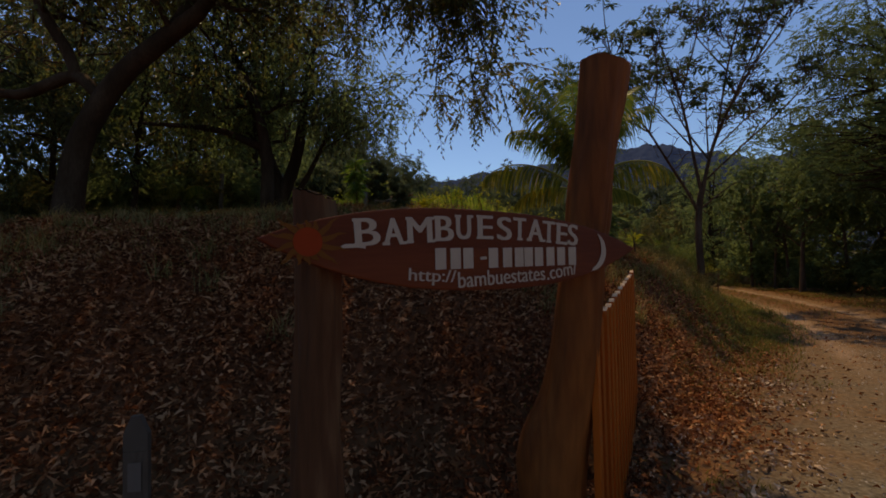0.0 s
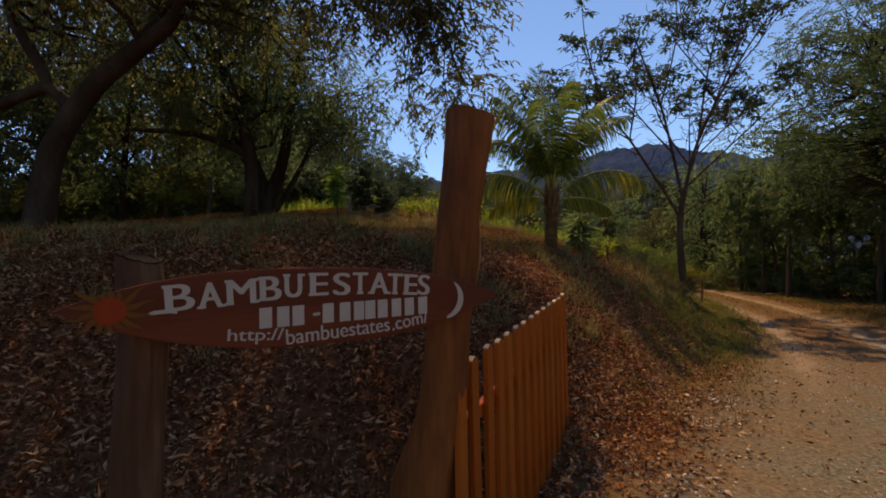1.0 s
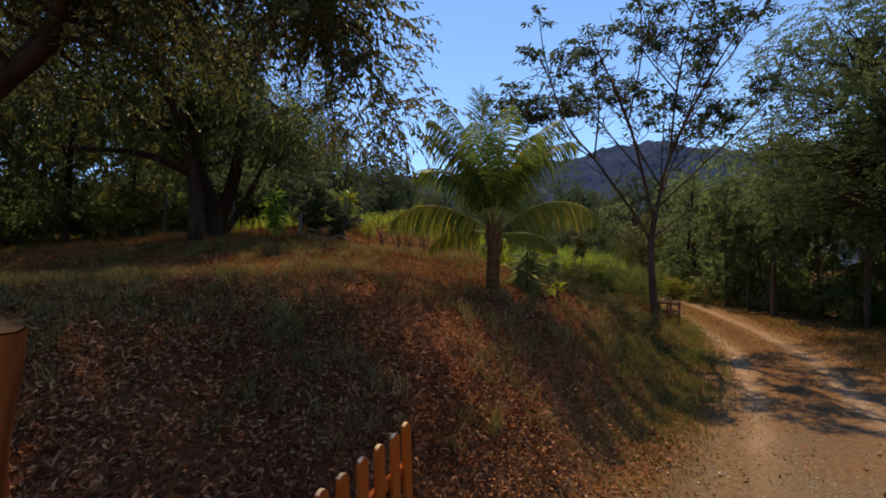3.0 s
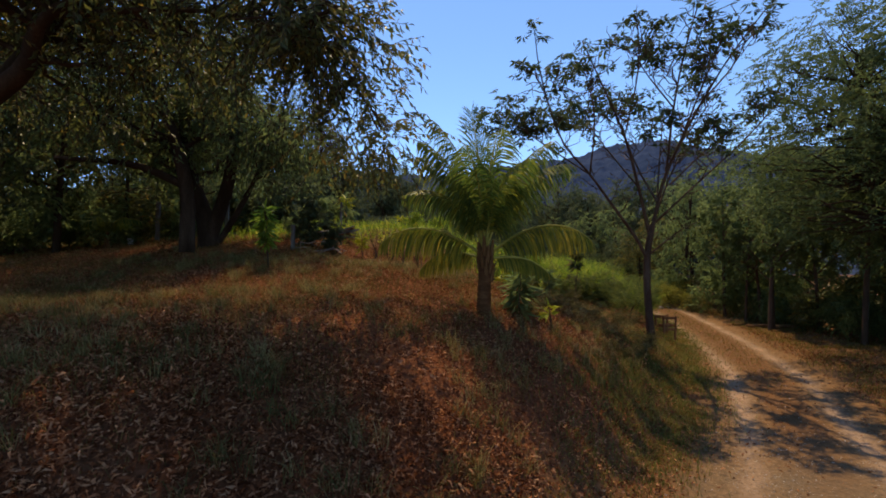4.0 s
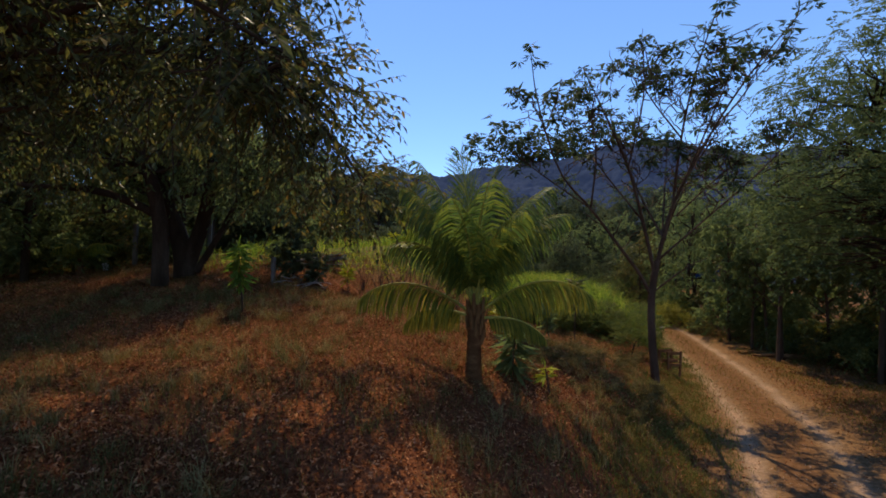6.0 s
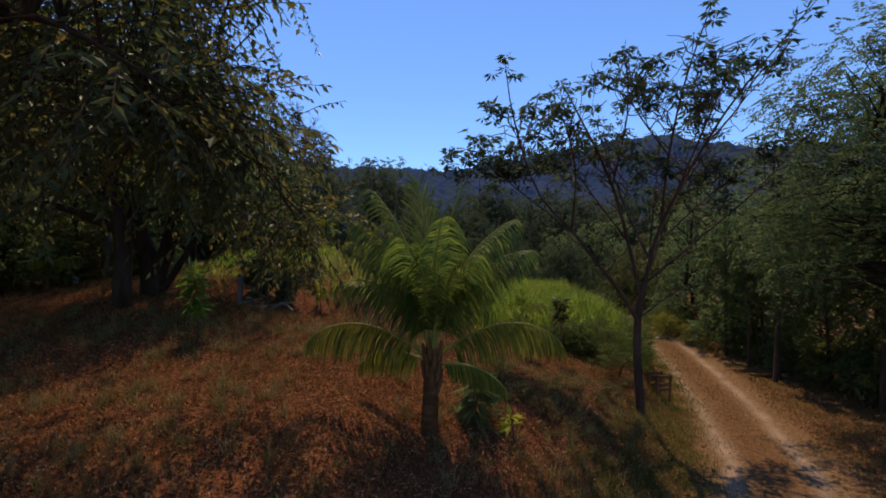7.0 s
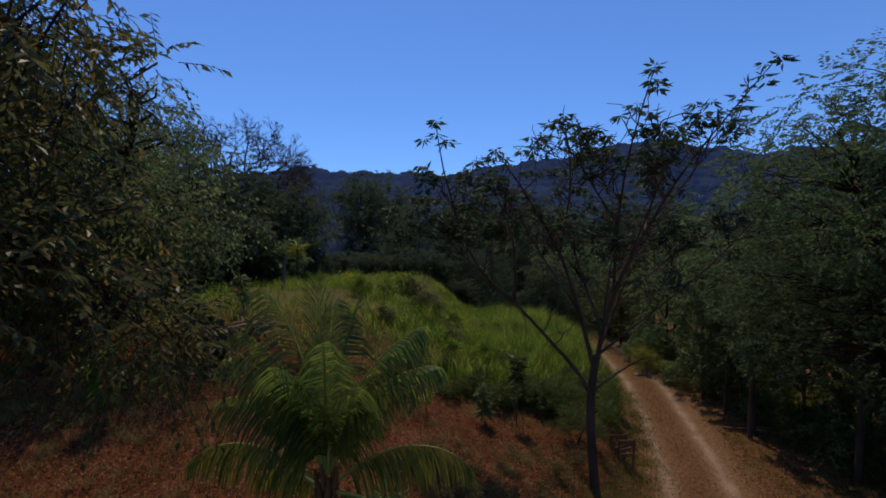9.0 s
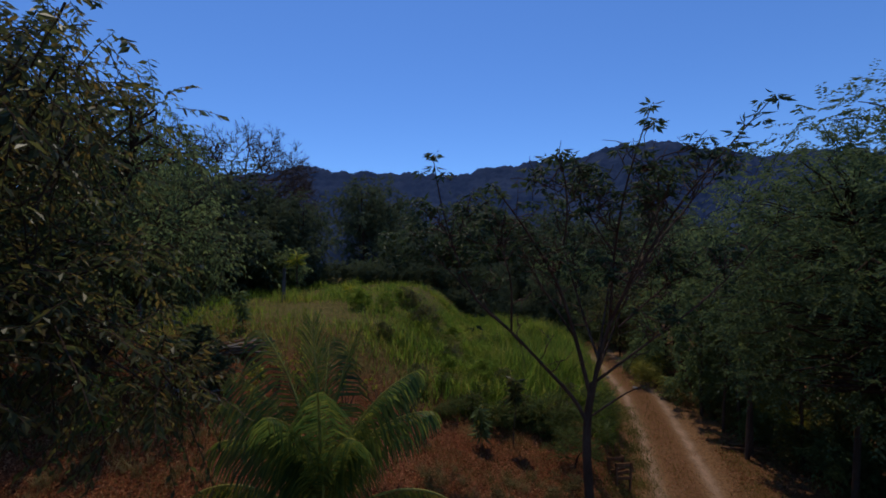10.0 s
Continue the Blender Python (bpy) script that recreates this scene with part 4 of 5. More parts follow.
def woods():
    rng = np.random.default_rng(31)
    kinds = [wood_tree(rng, 8.5, 2.6, 1.2, 48, 100, 0.2, 0.075, M_LEAF_DARK, M_BARK),
             wood_tree(rng, 8.0, 2.3, 0.8, 44, 100, 0.19, 0.075, M_LEAF_DARK, M_BARK),
             wood_tree(rng, 6.0, 2.2, 0.4, 50, 90, 0.19, 0.075, M_LEAF, M_BARK),
             wood_tree(rng, 7.5, 2.8, 1.0, 60, 120, 0.22, 0.085, M_LEAF_FAR, M_BARK)]
    far_kinds = [wood_tree(rng, 8.0, 2.7, 0.6, 60, 120, 0.22, 0.085, M_LEAF_FAR, M_BARK), wood_tree(rng, 7.0, 3.1, 0.4, 60, 120, 0.22, 0.085, M_LEAF_FAR, M_BARK)]
    near = wood_tree(rng, 8.9, 4.0, 2.4, 380, 165, 0.105, 0.043, M_FEATHER, M_BARK, droop=0.3, flat=0.6, level=0.9)
    plant_tree("feathery_tree", near, 12.5, 13.6, 40, 1.0, "broad dark tree of fine feathery leaves overhanging the track", "trees right of the track")
    plant_tree("feathery_tree", near, 18.8, 22.5, 190, 0.85, "broad dark tree of fine feathery leaves overhanging the track", "trees right of the track")
    slim = wood_tree(rng, 6.2, 1.3, 2.0, 34, 130, 0.15, 0.06, M_LEAF_DARK, M_BROWN_BARK, r0=0.075)
    for x, y, s in [(11.7, 17.5, 1.0), (11.95, 17.7, 0.85), (12.15, 21.0, 0.9), (12.6, 15.0, 1.05), (12.5, 19.2, 0.8), (12.1, 19.5, 0.7), (12.9, 17.0, 0.75)]:
        plant_tree("slender_tree", slim, x, y, rng.uniform(0, 360), s, "slender brown-stemmed tree at the edge of the track", "slender trees by the track")
    right = [(14.9, 17.0, 0.9), (14.6, 15.8, 1.1), (13.9, 21.8, 0.9), (14.6, 11.4, 1.2), (12.6, 25.5, 0.85), (17.4, 18.8, 1.1), (14.2, 28.0, 0.95), (16.5, 14.0, 1.2),
             (12.2, 30.5, 0.8), (16.0, 24.0, 1.1), (18.5, 17.0, 1.2), (14.5, 33.0, 1.0), (17.5, 8.5, 1.2), (20.0, 23.0, 1.2), (18.0, 29.0, 1.1), (21.5, 12.0, 1.2), (13.0, 37.0, 0.9), (23.0, 4.0, 1.0), (10.0, 39.0, 0.8)]
    for i, (x, y, s) in enumerate(right):
        plant_tree("wood_tree", kinds[i % 3], x, y, rng.uniform(0, 360), s, "dense dark green tree at the woods' edge", "trees right of the track")
    left = [(-10.5, 17.0, 0.9), (-13.0, 14.0, 1.0), (-9.0, 21.0, 0.85), (-12.5, 21.5, 1.0), (-8.2, 26.5, 0.6), (-16.5, 18.0, 1.1), (-11.0, 27.0, 0.9), (-15.5, 25.0, 1.0), (-19.5, 13.0, 1.1), (-20.0, 22.0, 1.1),
            (-14.0, 8.5, 0.9), (-10.8, 14.6, 0.95), (-14.5, 17.5, 1.1), (-16.5, 12.0, 1.0), (-8.6, 18.5, 0.8), (-13.0, 11.2, 0.9), (-17.5, 6.0, 1.0), (-24.0, 17.0, 1.1), (-6.5, 30.0, 0.75), (-10.0, 33.0, 0.9), (-20.0, 31.0, 1.1), (-12.5, 4.5, 0.8), (-10.5, 29.0, 1.0), (-8.8, 30.0, 0.95), (-12.4, 28.0, 1.05), (-7.2, 31.5, 0.8), (-14.2, 29.5, 1.1)]
    for i, (x, y, s) in enumerate(left):
        plant_tree("wood_tree", kinds[(i + 2) % 4] if y < 24 else far_kinds[i % 2], x, y, rng.uniform(0, 360), s, "dark bushy tree behind the shaded grass", "trees behind the grass")
    for i in range(26):
        x, y = -4 + i * 0.75 + rng.normal() * 0.8, 33 + rng.uniform(0, 16)
        plant_tree("wood_tree", far_kinds[rng.integers(0, 2)], x, y, rng.uniform(0, 360), rng.uniform(0.42, 0.6), "dark green tree in the belt behind the field", "trees behind the field")
    for i in range(20):
        x, y = 4 + i * 1.25 + rng.normal() * 0.8, 46 + rng.uniform(0, 18)
        plant_tree("wood_tree", far_kinds[rng.integers(0, 2)], x, y, rng.uniform(0, 360), rng.uniform(1.1, 1.45), "dark green tree in the wooded valley", "trees in the valley")
    for i in range(46):
        y = rng.uniform(50, 92)
        x = rng.uniform(-0.45, 0.75) * y
        plant_tree("wood_tree", far_kinds[rng.integers(0, 2)], x, y, rng.uniform(0, 360), rng.uniform(1.0, 1.5), "dark green tree in the wooded valley", "trees in the valley")


woods()


# ---- far woods: the canopy over the valley and the hills ----
def far_woods():
    ang = np.radians(np.linspace(-50, 56, 700))
    dist = 52 * (760 / 52) ** np.linspace(0, 1, 300)
    A, D = np.meshgrid(ang, dist)
    x, y = D * np.sin(A), D * np.cos(A)
    size = 4.0 + 5.0 * step(60, 400, D)
    dome = np.array([noise.voronoi((a, b, 0))[0][0] for a, b in zip((x / size).ravel(), (y / size).ravel())]).reshape(x.shape)
    lump = np.array([noise.noise((a, b, 3)) for a, b in zip((x / 30).ravel(), (y / 30).ravel())]).reshape(x.shape)
    z = ground_at(x, y) - 0.5 + (3.0 + (1 - np.clip(dome, 0, 1)) * size * 0.8 + 3.5 * lump) * step(52, 66, D)
    n, m = x.shape
    i, j = np.meshgrid(np.arange(n - 1), np.arange(m - 1), indexing="ij")
    f = np.stack([i * m + j, i * m + j + 1, (i + 1) * m + j + 1, (i + 1) * m + j], -1).reshape(-1, 4)
    ob = new("far_woods", mesh_from("far_woods", np.stack([x, y, z], -1).reshape(-1, 3), f, M_HAZY_HILL_LEAF, True))
    tagged(ob, "distant dark wooded hills and valley, painted in haze blue", "woods", kind="stuff")


far_woods()


# ---- shrubs, saplings and small trees ----
def bush_mesh(rng, height, spread, n, per, leaf, wide, mat, droop=0.4):
    c = in_ellipsoid(rng, n, (0, 0, height * 0.5), (spread, spread, height * 0.5), 0.4)
    c[:, 2] = np.clip(c[:, 2], 0.08, None)
    v, f = tube([bend(rng, (0, 0, -0.1), (rng.normal() * 0.3 * spread, rng.normal() * 0.3 * spread, height * 0.6), 0.03, 0.012, 6, 0.05)], 5)
    stems = mesh_from("stem", v, f, M_BARK, True)
    (v, f), _ = clump_leaves(rng, c, rng.uniform(0.6, 1.0, n) * spread * 0.38, per, leaf, wide, droop, 10)
    return stems, mesh_from("leaves", v, f, mat)


def plant_bush(name, meshes, x, y, turn, size, label, group):
    b = thing(name, (x, y, gz(x, y) - 0.03), label, "shrub", group, turn)
    b.matrix_basis = b.matrix_basis @ Matrix.Diagonal((size, size, size, 1))
    if size > 0.85 and meshes[0].name.startswith("stem"):
        attach("stem", meshes[0], b)
    attach("leaves", meshes[1], b)
    return b


def shrubs():
    rng = np.random.default_rng(51)
    dark = [bush_mesh(rng, 2.4, 1.3, 34, 80, 0.16, 0.065, M_LEAF_DARK), bush_mesh(rng, 1.8, 1.1, 28, 80, 0.15, 0.06, M_LEAF)]
    right = [(12.6, 21.6), (13.8, 16.5), (14.2, 14.0), (12.9, 25.0), (15.0, 11.2), (14.8, 18.4), (13.6, 21.2), (14.4, 24.0), (12.7, 28.2), (13.2, 30.5), (12.4, 33.5), (16.8, 12.8), (16.6, 17.2), (11.9, 36.0), (16.0, 22.4), (17.8, 9.0), (15.4, 28.6), (19.0, 11.0), (10.2, 37.0), (8.2, 38.0), (18.4, 15.8), (18.0, 20.5)]
    for i, (x, y) in enumerate(right):
        plant_bush("undergrowth_shrub", dark[i % 2], x + 0.4, y, rng.uniform(0, 360), rng.uniform(0.9, 1.4), "dark green shrub under the trees by the track", "shrubs along the woods")
    for i, (x, y) in enumerate([(13.4, 16.4), (12.9, 17.2), (12.8, 18.6), (12.7, 19.8), (13.0, 15.6), (13.8, 13.2), (12.6, 21.0),  (12.0, 22.6), (12.9, 12.6), (13.6, 10.8), (11.9, 26.8)]):
        plant_bush("undergrowth_shrub", dark[i % 2], x, y, rng.uniform(0, 360), rng.uniform(0.5, 0.8), "low green shrub at the sunny edge of the woods", "shrubs along the woods")
    shade = bush_mesh(rng, 2.2, 1.3, 32, 90, 0.18, 0.075, M_LEAF_FAR)
    for i in range(34):
        x, y = -9 + i * 0.62 + rng.normal() * 0.5, 31.5 + rng.uniform(0, 3.5) + 0.12 * (i - 17)
        plant_bush("hedge_shrub", shade, x, y, rng.uniform(0, 360), rng.uniform(0.6, 1.0), "dark leafy shrub at the back of the field", "shrubs behind the field")
    for i in range(22):
        x, y = -20 + i * 0.66 + rng.normal() * 0.5, 19.5 + rng.uniform(-1.5, 3.5) + 0.25 * i * (i > 12)
        plant_bush("hedge_shrub", dark[(i + 1) % 2], x, y, rng.uniform(0, 360), rng.uniform(0.8, 1.3), "dark leafy shrub behind the shaded grass", "shrubs behind the grass")
    for i in range(20):
        x = -8.5 - i * 0.62 + rng.normal() * 0.3
        y = 17.0 - 0.3 * i + rng.uniform(-0.8, 1.2)
        plant_bush("hedge_shrub", dark[i % 2], x, y, rng.uniform(0, 360), rng.uniform(0.6, 1.0), "dark leafy shrub behind the shaded grass", "shrubs behind the grass")
    for i in range(16):
        x, y = -23 + i * 1.0 + rng.normal() * 0.5, 24.5 + rng.uniform(-1.0, 2.5)
        plant_bush("hedge_shrub", shade, x, y, rng.uniform(0, 360), rng.uniform(1.4, 2.0), "tall dark shrub behind the shaded grass", "shrubs behind the grass")
    # the two clipped dark bushes on the grass
    tight = bush_mesh(rng, 1.2, 0.34, 22, 130, 0.1, 0.04, M_LEAF_FAR)
    plant_bush("garden_bush", tight, -2.62, 14.1, 30, 1.15, "upright dark green garden bush on the grass", "garden bushes")
    plant_bush("garden_bush", tight, -2.0, 13.9, 200, 0.95, "rounded dark green garden bush on the grass", "garden bushes")
    plant_bush("garden_bush", dark[0], -3.7, 15.9, 80, 0.42, "dark spreading bush beside the timber pile", "garden bushes")
    # taller weeds standing in the field
    tuft = bush_mesh(rng, 0.9, 0.5, 14, 110, 0.2, 0.02, M_GRASS, 0.1)
    for i in range(26):
        x, y = rng.uniform(-1, 8.5), rng.uniform(17.5, 25)
        if line_distance(np.array([x]), np.array([y]), FOOT)[0] > 0.6:
            plant_bush("field_weed", tuft if i % 3 else dark[1], x, y, rng.uniform(0, 360), rng.uniform(0.5, 0.95) * (1.0 if i % 3 else 0.6), "tall green weed standing in the grass field", "weeds in the field")
    for x, y, z in [(3.9, 16.4, 0.35), (5.1, 16.7, 0.42), (6.4, 17.0, 0.4), (2.2, 17.0, 0.3), (0.9, 18.6, 0.35), (4.8, 18.4, 0.45), (6.9, 18.6, 0.4), (3.0, 19.6, 0.4)]:
        plant_bush("field_weed", dark[1], x, y, rng.uniform(0, 360), z, "low leafy dark green weed at the edge of the field", "weeds in the field")
    soft = bush_mesh(rng, 0.9, 0.55, 16, 70, 0.16, 0.03, M_WEED, 0.2)
    for x, y, z in [(3.2, 15.8, 0.6), (3.7, 16.3, 0.7), (4.4, 16.1, 0.8), (4.9, 16.2, 0.7), (5.5, 16.4, 0.9), (5.9, 16.0, 0.7), (6.3, 16.6, 0.8), (2.4, 16.4, 0.5), (4.2, 17.2, 0.7), (3.0, 17.3, 0.6)]:
        plant_bush("field_weed", soft, x, y, rng.uniform(0, 360), z, "olive green leafy weed before the grass field", "weeds in the field")
    # olive weeds behind the palm and along the top of the bank
    weeds = bush_mesh(rng, 0.75, 0.55, 13, 90, 0.24, 0.014, M_WEED, -0.2)
    dry_weeds = bush_mesh(rng, 0.55, 0.5, 12, 100, 0.15, 0.012, M_DRY_WEED, 0.1)
    for x, y, s in [(3.6, 10.8, 0.8), (4.3, 11.4, 0.6), (5.0, 12.0, 0.6), (5.5, 12.9, 0.7), (4.6, 12.6, 0.6), (3.4, 11.9, 0.7), (5.9, 14.0, 0.8), (6.3, 15.0, 1.0), (6.9, 16.2, 1.1), (7.4, 17.6, 1.2), (7.9, 19.0, 1.2), (6.0, 16.5, 1.1), (3.1, 10.2, 0.6), (5.3, 11.4, 0.7), (4.2, 9.9, 0.4), (4.7, 10.4, 0.5), (5.1, 10.9, 0.45), (4.4, 10.7, 0.5), (5.5, 11.8, 0.5), (5.8, 12.4, 0.5), (3.9, 10.3, 0.4)]:
        plant_bush("weed_clump", weeds if y > 14.4 else dry_weeds, x, y, rng.uniform(0, 360), s, "olive green weed clump on top of the bank" if y > 14.4 else "dry olive-brown weed clump on the bank", "weeds on the bank")


shrubs()


def rosette(rng, p, n, length, width, droop=0.4):
    d = unit(rng.normal(size=(n, 3)) * np.array([1, 1, 0.45]) + np.array([0, 0, 0.35 - droop]))
    return leaf_quads(rng, np.repeat(np.array([p]), n, 0) + d * 0.02, d, length, width)


def sapling(name, x, y, height, tops, length, width, mat, label, rng, droop=0.4, n=34, r=0.018):
    """A thin stem with tufts of long leaves; tops are heights of the tufts as shares of its own."""
    t = thing(name, (x, y, gz(x, y) - 0.04), label, "sapling")
    stem = bend(rng, (0, 0, 0), (rng.normal() * 0.05, rng.normal() * 0.05, height), r, r * 0.45, 8, 0.015)
    v, f = tube([stem], 6)
    attach("stem", mesh_from("stem", v, f, M_BROWN_BARK, True), t)
    vs, fs, base = [], [], 0
    for s in tops:
        p = [np.interp(s, np.linspace(0, 1, 8), stem[0][:, k]) for k in range(3)]
        v, f = rosette(rng, p, n, length, width, droop)
        vs.append(v)
        fs.append(f + base)
        base += len(v)
    attach("leaves", mesh_from("leaves", np.concatenate(vs), np.concatenate(fs), mat), t)
    return t


def saplings():
    rng = np.random.default_rng(61)
    S = lambda a, b, k: np.linspace(a, b, k)
    sapling("drooping_sapling", -2.56, 11.43, 1.35, S(0.45, 1, 7), 0.34, 0.06, M_BRIGHT_LEAF, "sapling with long drooping green leaves on the grass", rng, 0.9, 22)
    sapling("yellow_sapling", -1.2, 14.3, 0.6, S(0.65, 1, 3), 0.27, 0.065, M_YELLOW_LEAF, "small yellow-leaved sapling on the brown grass", rng, 0.2, 18)
    sapling("yellow_sapling", 2.75, 14.55, 0.55, S(0.75, 1, 2), 0.24, 0.06, M_YELLOW_LEAF, "small yellow-leaved sapling on the slope", rng, 0.2, 18)
    sapling("thin_sapling", 4.92, 15.3, 1.7, S(0.75, 1, 5), 0.3, 0.08, M_LEAF, "thin sapling with a leafy top on the slope", rng, 0.5, 18)
    sapling("drooping_sapling", 4.15, 14.9, 1.0, S(0.4, 1, 6), 0.3, 0.06, M_LEAF_DARK, "dark drooping sapling on the slope", rng, 1.0, 20)
    sapling("strap_leaf_plant", 2.75, 9.75, 0.75, S(0.2, 1, 7), 0.4, 0.06, M_LEAF_DARK, "dark strap-leaved plant beside the palm", rng, 0.7, 22)
    sapling("yellow_sapling", 3.3, 9.7, 0.4, S(0.7, 1, 2), 0.2, 0.05, M_YELLOW_LEAF, "small pale green sapling beside the palm", rng, 0.3, 14)
    sapling("drooping_sapling", -3.35, 17.6, 1.25, S(0.35, 1, 7), 0.3, 0.06, M_LEAF_DARK, "dark drooping sapling behind the timber pile", rng, 1.0, 22)
    sapling("tall_sapling", -5.0, 25.7, 1.9, S(0.85, 1, 3), 0.55, 0.11, M_YELLOW_LEAF, "thin sapling with a yellow-green top before the trees", rng, 0.5, 18, 0.04)
    sapling("yellow_sapling", -1.5, 23.0, 0.5, S(0.7, 1, 2), 0.3, 0.09, M_YELLOW_LEAF, "small pale sapling in the green field", rng, 0.3, 14)
    # the row of nearly bare shrubs before the green field
    for x, y, h in [(-0.43, 14.6, 1.1), (0.0, 14.3, 1.0), (0.5, 13.6, 1.15), (1.03, 14.2, 1.1), (1.7, 14.5, 1.0), (-0.9, 14.7, 0.9), (2.4, 14.3, 1.1)]:
        b = thing("bare_shrub", (x, y, gz(x, y) - 0.04), "nearly bare thin-stemmed shrub before the green field", "shrub", "row of bare shrubs")
        stems, tips = [], []
        for k in range(7):
            a, sp = rng.uniform(0, 6.28), rng.uniform(0.1, 0.4)
            st = bend(rng, (0, 0, 0), (math.cos(a) * sp, math.sin(a) * sp, h * rng.uniform(0.7, 1.1)), 0.012, 0.004, 6, 0.05)
            stems.append(st)
            tips += [st[0][-1], st[0][-2]]
        for st in stems:
            v, f = tube([st], 5)
            attach("stem", mesh_from("stem", v, f, M_BROWN_BARK, True), b)
        tips = np.repeat(np.array(tips), 4, 0)
        v, f = leaf_quads(rng, tips, rng.normal(size=tips.shape), 0.1, 0.04)
        attach("leaves", mesh_from("leaves", v, f, M_YELLOW_LEAF), b)


saplings()


def bare_tree():
    rng = np.random.default_rng(71)
    base = (-13.8, 34.0, gz(-13.8, 34.0))
    limbs = [along([(0, 0, 0), (0.3, 0, 3.5), (0.2, 0, 6.0)], [0.3, 0.24, 0.2], 8)]
    level = [(np.array([0.2, 0, 5.0 + 0.2 * k]), unit(np.array([math.cos(k * 2.4), 0.6 * math.sin(k * 2.4), 0.16 + 0.07 * k])), 3.5, 0.1) for k in range(8)]
    for depth in range(6):
        nxt = []
        for p, d, ln, r in level:
            q = p + d * ln * rng.uniform(0.8, 1.15)
            limbs.append(bend(rng, p, q, r, r * 0.55, 5, 0.05, 0.04))
            for _ in range((4 if depth < 3 else 3) if depth < 5 else 0):
                nxt.append((p + (q - p) * rng.uniform(0.55, 1.0), unit(d + rng.normal(size=3) * 0.5 + np.array([0, 0, 0.06])), ln * 0.64, max(0.013, r * 0.58)))
        level = nxt
    t = thing("bare_tree", base, "leafless grey tree with fine spreading twigs", "tree")
    v, f = tube(limbs, 5)
    attach("trunk", mesh_from("trunk", v, f, M_BROWN_BARK, True), t)


bare_tree()


# ---- small built things ----
def box_mesh(size, mat, name, bevel=0.006):
    bm = bmesh.new()
    bmesh.ops.create_cube(bm, size=1, matrix=Matrix.Diagonal((*size, 1)))
    bmesh.ops.bevel(bm, geom=bm.edges[:], offset=bevel, segments=1, affect="EDGES")
    me = bpy.data.meshes.new(name)
    bm.to_mesh(me)
    bm.free()
    me.materials.append(mat)
    return me


def wooden_frame():
    x, y = 7.55, 15.45
    g = gz(x, y)
    fr = thing("wooden_frame", (x, y, g), "low rough wooden frame of posts and rails by the track", "frame", turn=20)
    fr.matrix_basis = fr.matrix_basis @ Matrix.Diagonal((0.66, 0.66, 1.15, 1))
    post_me = box_mesh((0.07, 0.07, 0.62), M_BROWN_WOOD, "post")
    for px, py in [(-0.32, -0.2), (0.25, -0.25), (-0.3, 0.3), (0.28, 0.28)]:
        p = attach("post", post_me, fr)
        p.matrix_basis = pose(px, py, 0.24, 3 * px * 6, 4, 0)
    rail_me = box_mesh((0.66, 0.05, 0.07), M_BROWN_WOOD, "rail")
    for py, z in [(-0.225, 0.5), (0.29, 0.5), (-0.225, 0.22)]:
        r = attach("rail", rail_me, fr)
        r.matrix_basis = pose(-0.02, py, z, 0, 2, -4)
    for py, z in [(-0.1, 0.3), (0.1, 0.3)]:
        r = attach("plank", rail_me, fr)
        r.matrix_basis = pose(-0.02, py, z, 0, 0, 5)


wooden_frame()


def timber_pile():
    rng = np.random.default_rng(81)
    x, y = -2.5, 15.8
    pile = thing("timber_pile", (x, y, gz(x, y)), "heap of weathered grey and brown planks on the grass", "timber")
    sizes = [(1.5, 0.1, 0.035), (1.15, 0.07, 0.05), (0.9, 0.12, 0.03), (1.3, 0.05, 0.05)]
    meshes = [box_mesh(size, mat, "plank") for size, mat in zip(sizes, (M_GREY_WOOD, M_BROWN_WOOD, M_DARK_WOOD, M_GREY_WOOD))]
    for i in range(20):
        p = attach("plank", meshes[i % 4], pile)
        p.matrix_basis = pose(rng.normal() * 0.16, (i % 4) * 0.17 - 0.28 + rng.normal() * 0.03, 0.05 + 0.052 * (i // 4) * rng.uniform(0.85, 1.3), rng.normal() * 9, rng.normal() * 6 - 5, 22 + rng.normal() * 17)
    px, py = -2.86, 13.5
    st = thing("fence_stake", (px, py, gz(px, py)), "short weathered grey wooden stake in the grass", "stake")
    s = attach("stake", box_mesh((0.09, 0.09, 0.75), M_GREY_WOOD, "stake"), st)
    s.matrix_basis = pose(0, 0, 0.3, 2, 3, 0)


timber_pile()


def log_pile():
    rng = np.random.default_rng(82)
    x, y = 12.25, 18.1
    for i in range(4):
        lx, ly = x + rng.normal() * 0.15, y - 0.3 + 0.14 * i
        t = thing("fallen_log", (lx, ly, gz(lx, ly) + 0.05 + 0.03 * (i % 2)), "brown thin cut log lying at the woods' edge", "log", "cut logs", turn=rng.normal() * 9 - 12)
        v, f = tube([bend(rng, (-0.65, 0, 0), (0.65, 0, 0.03), 0.045, 0.03, 8, 0.02)], 8)
        attach("log", mesh_from("log", v, f, M_BROWN_WOOD, True), t)


log_pile()


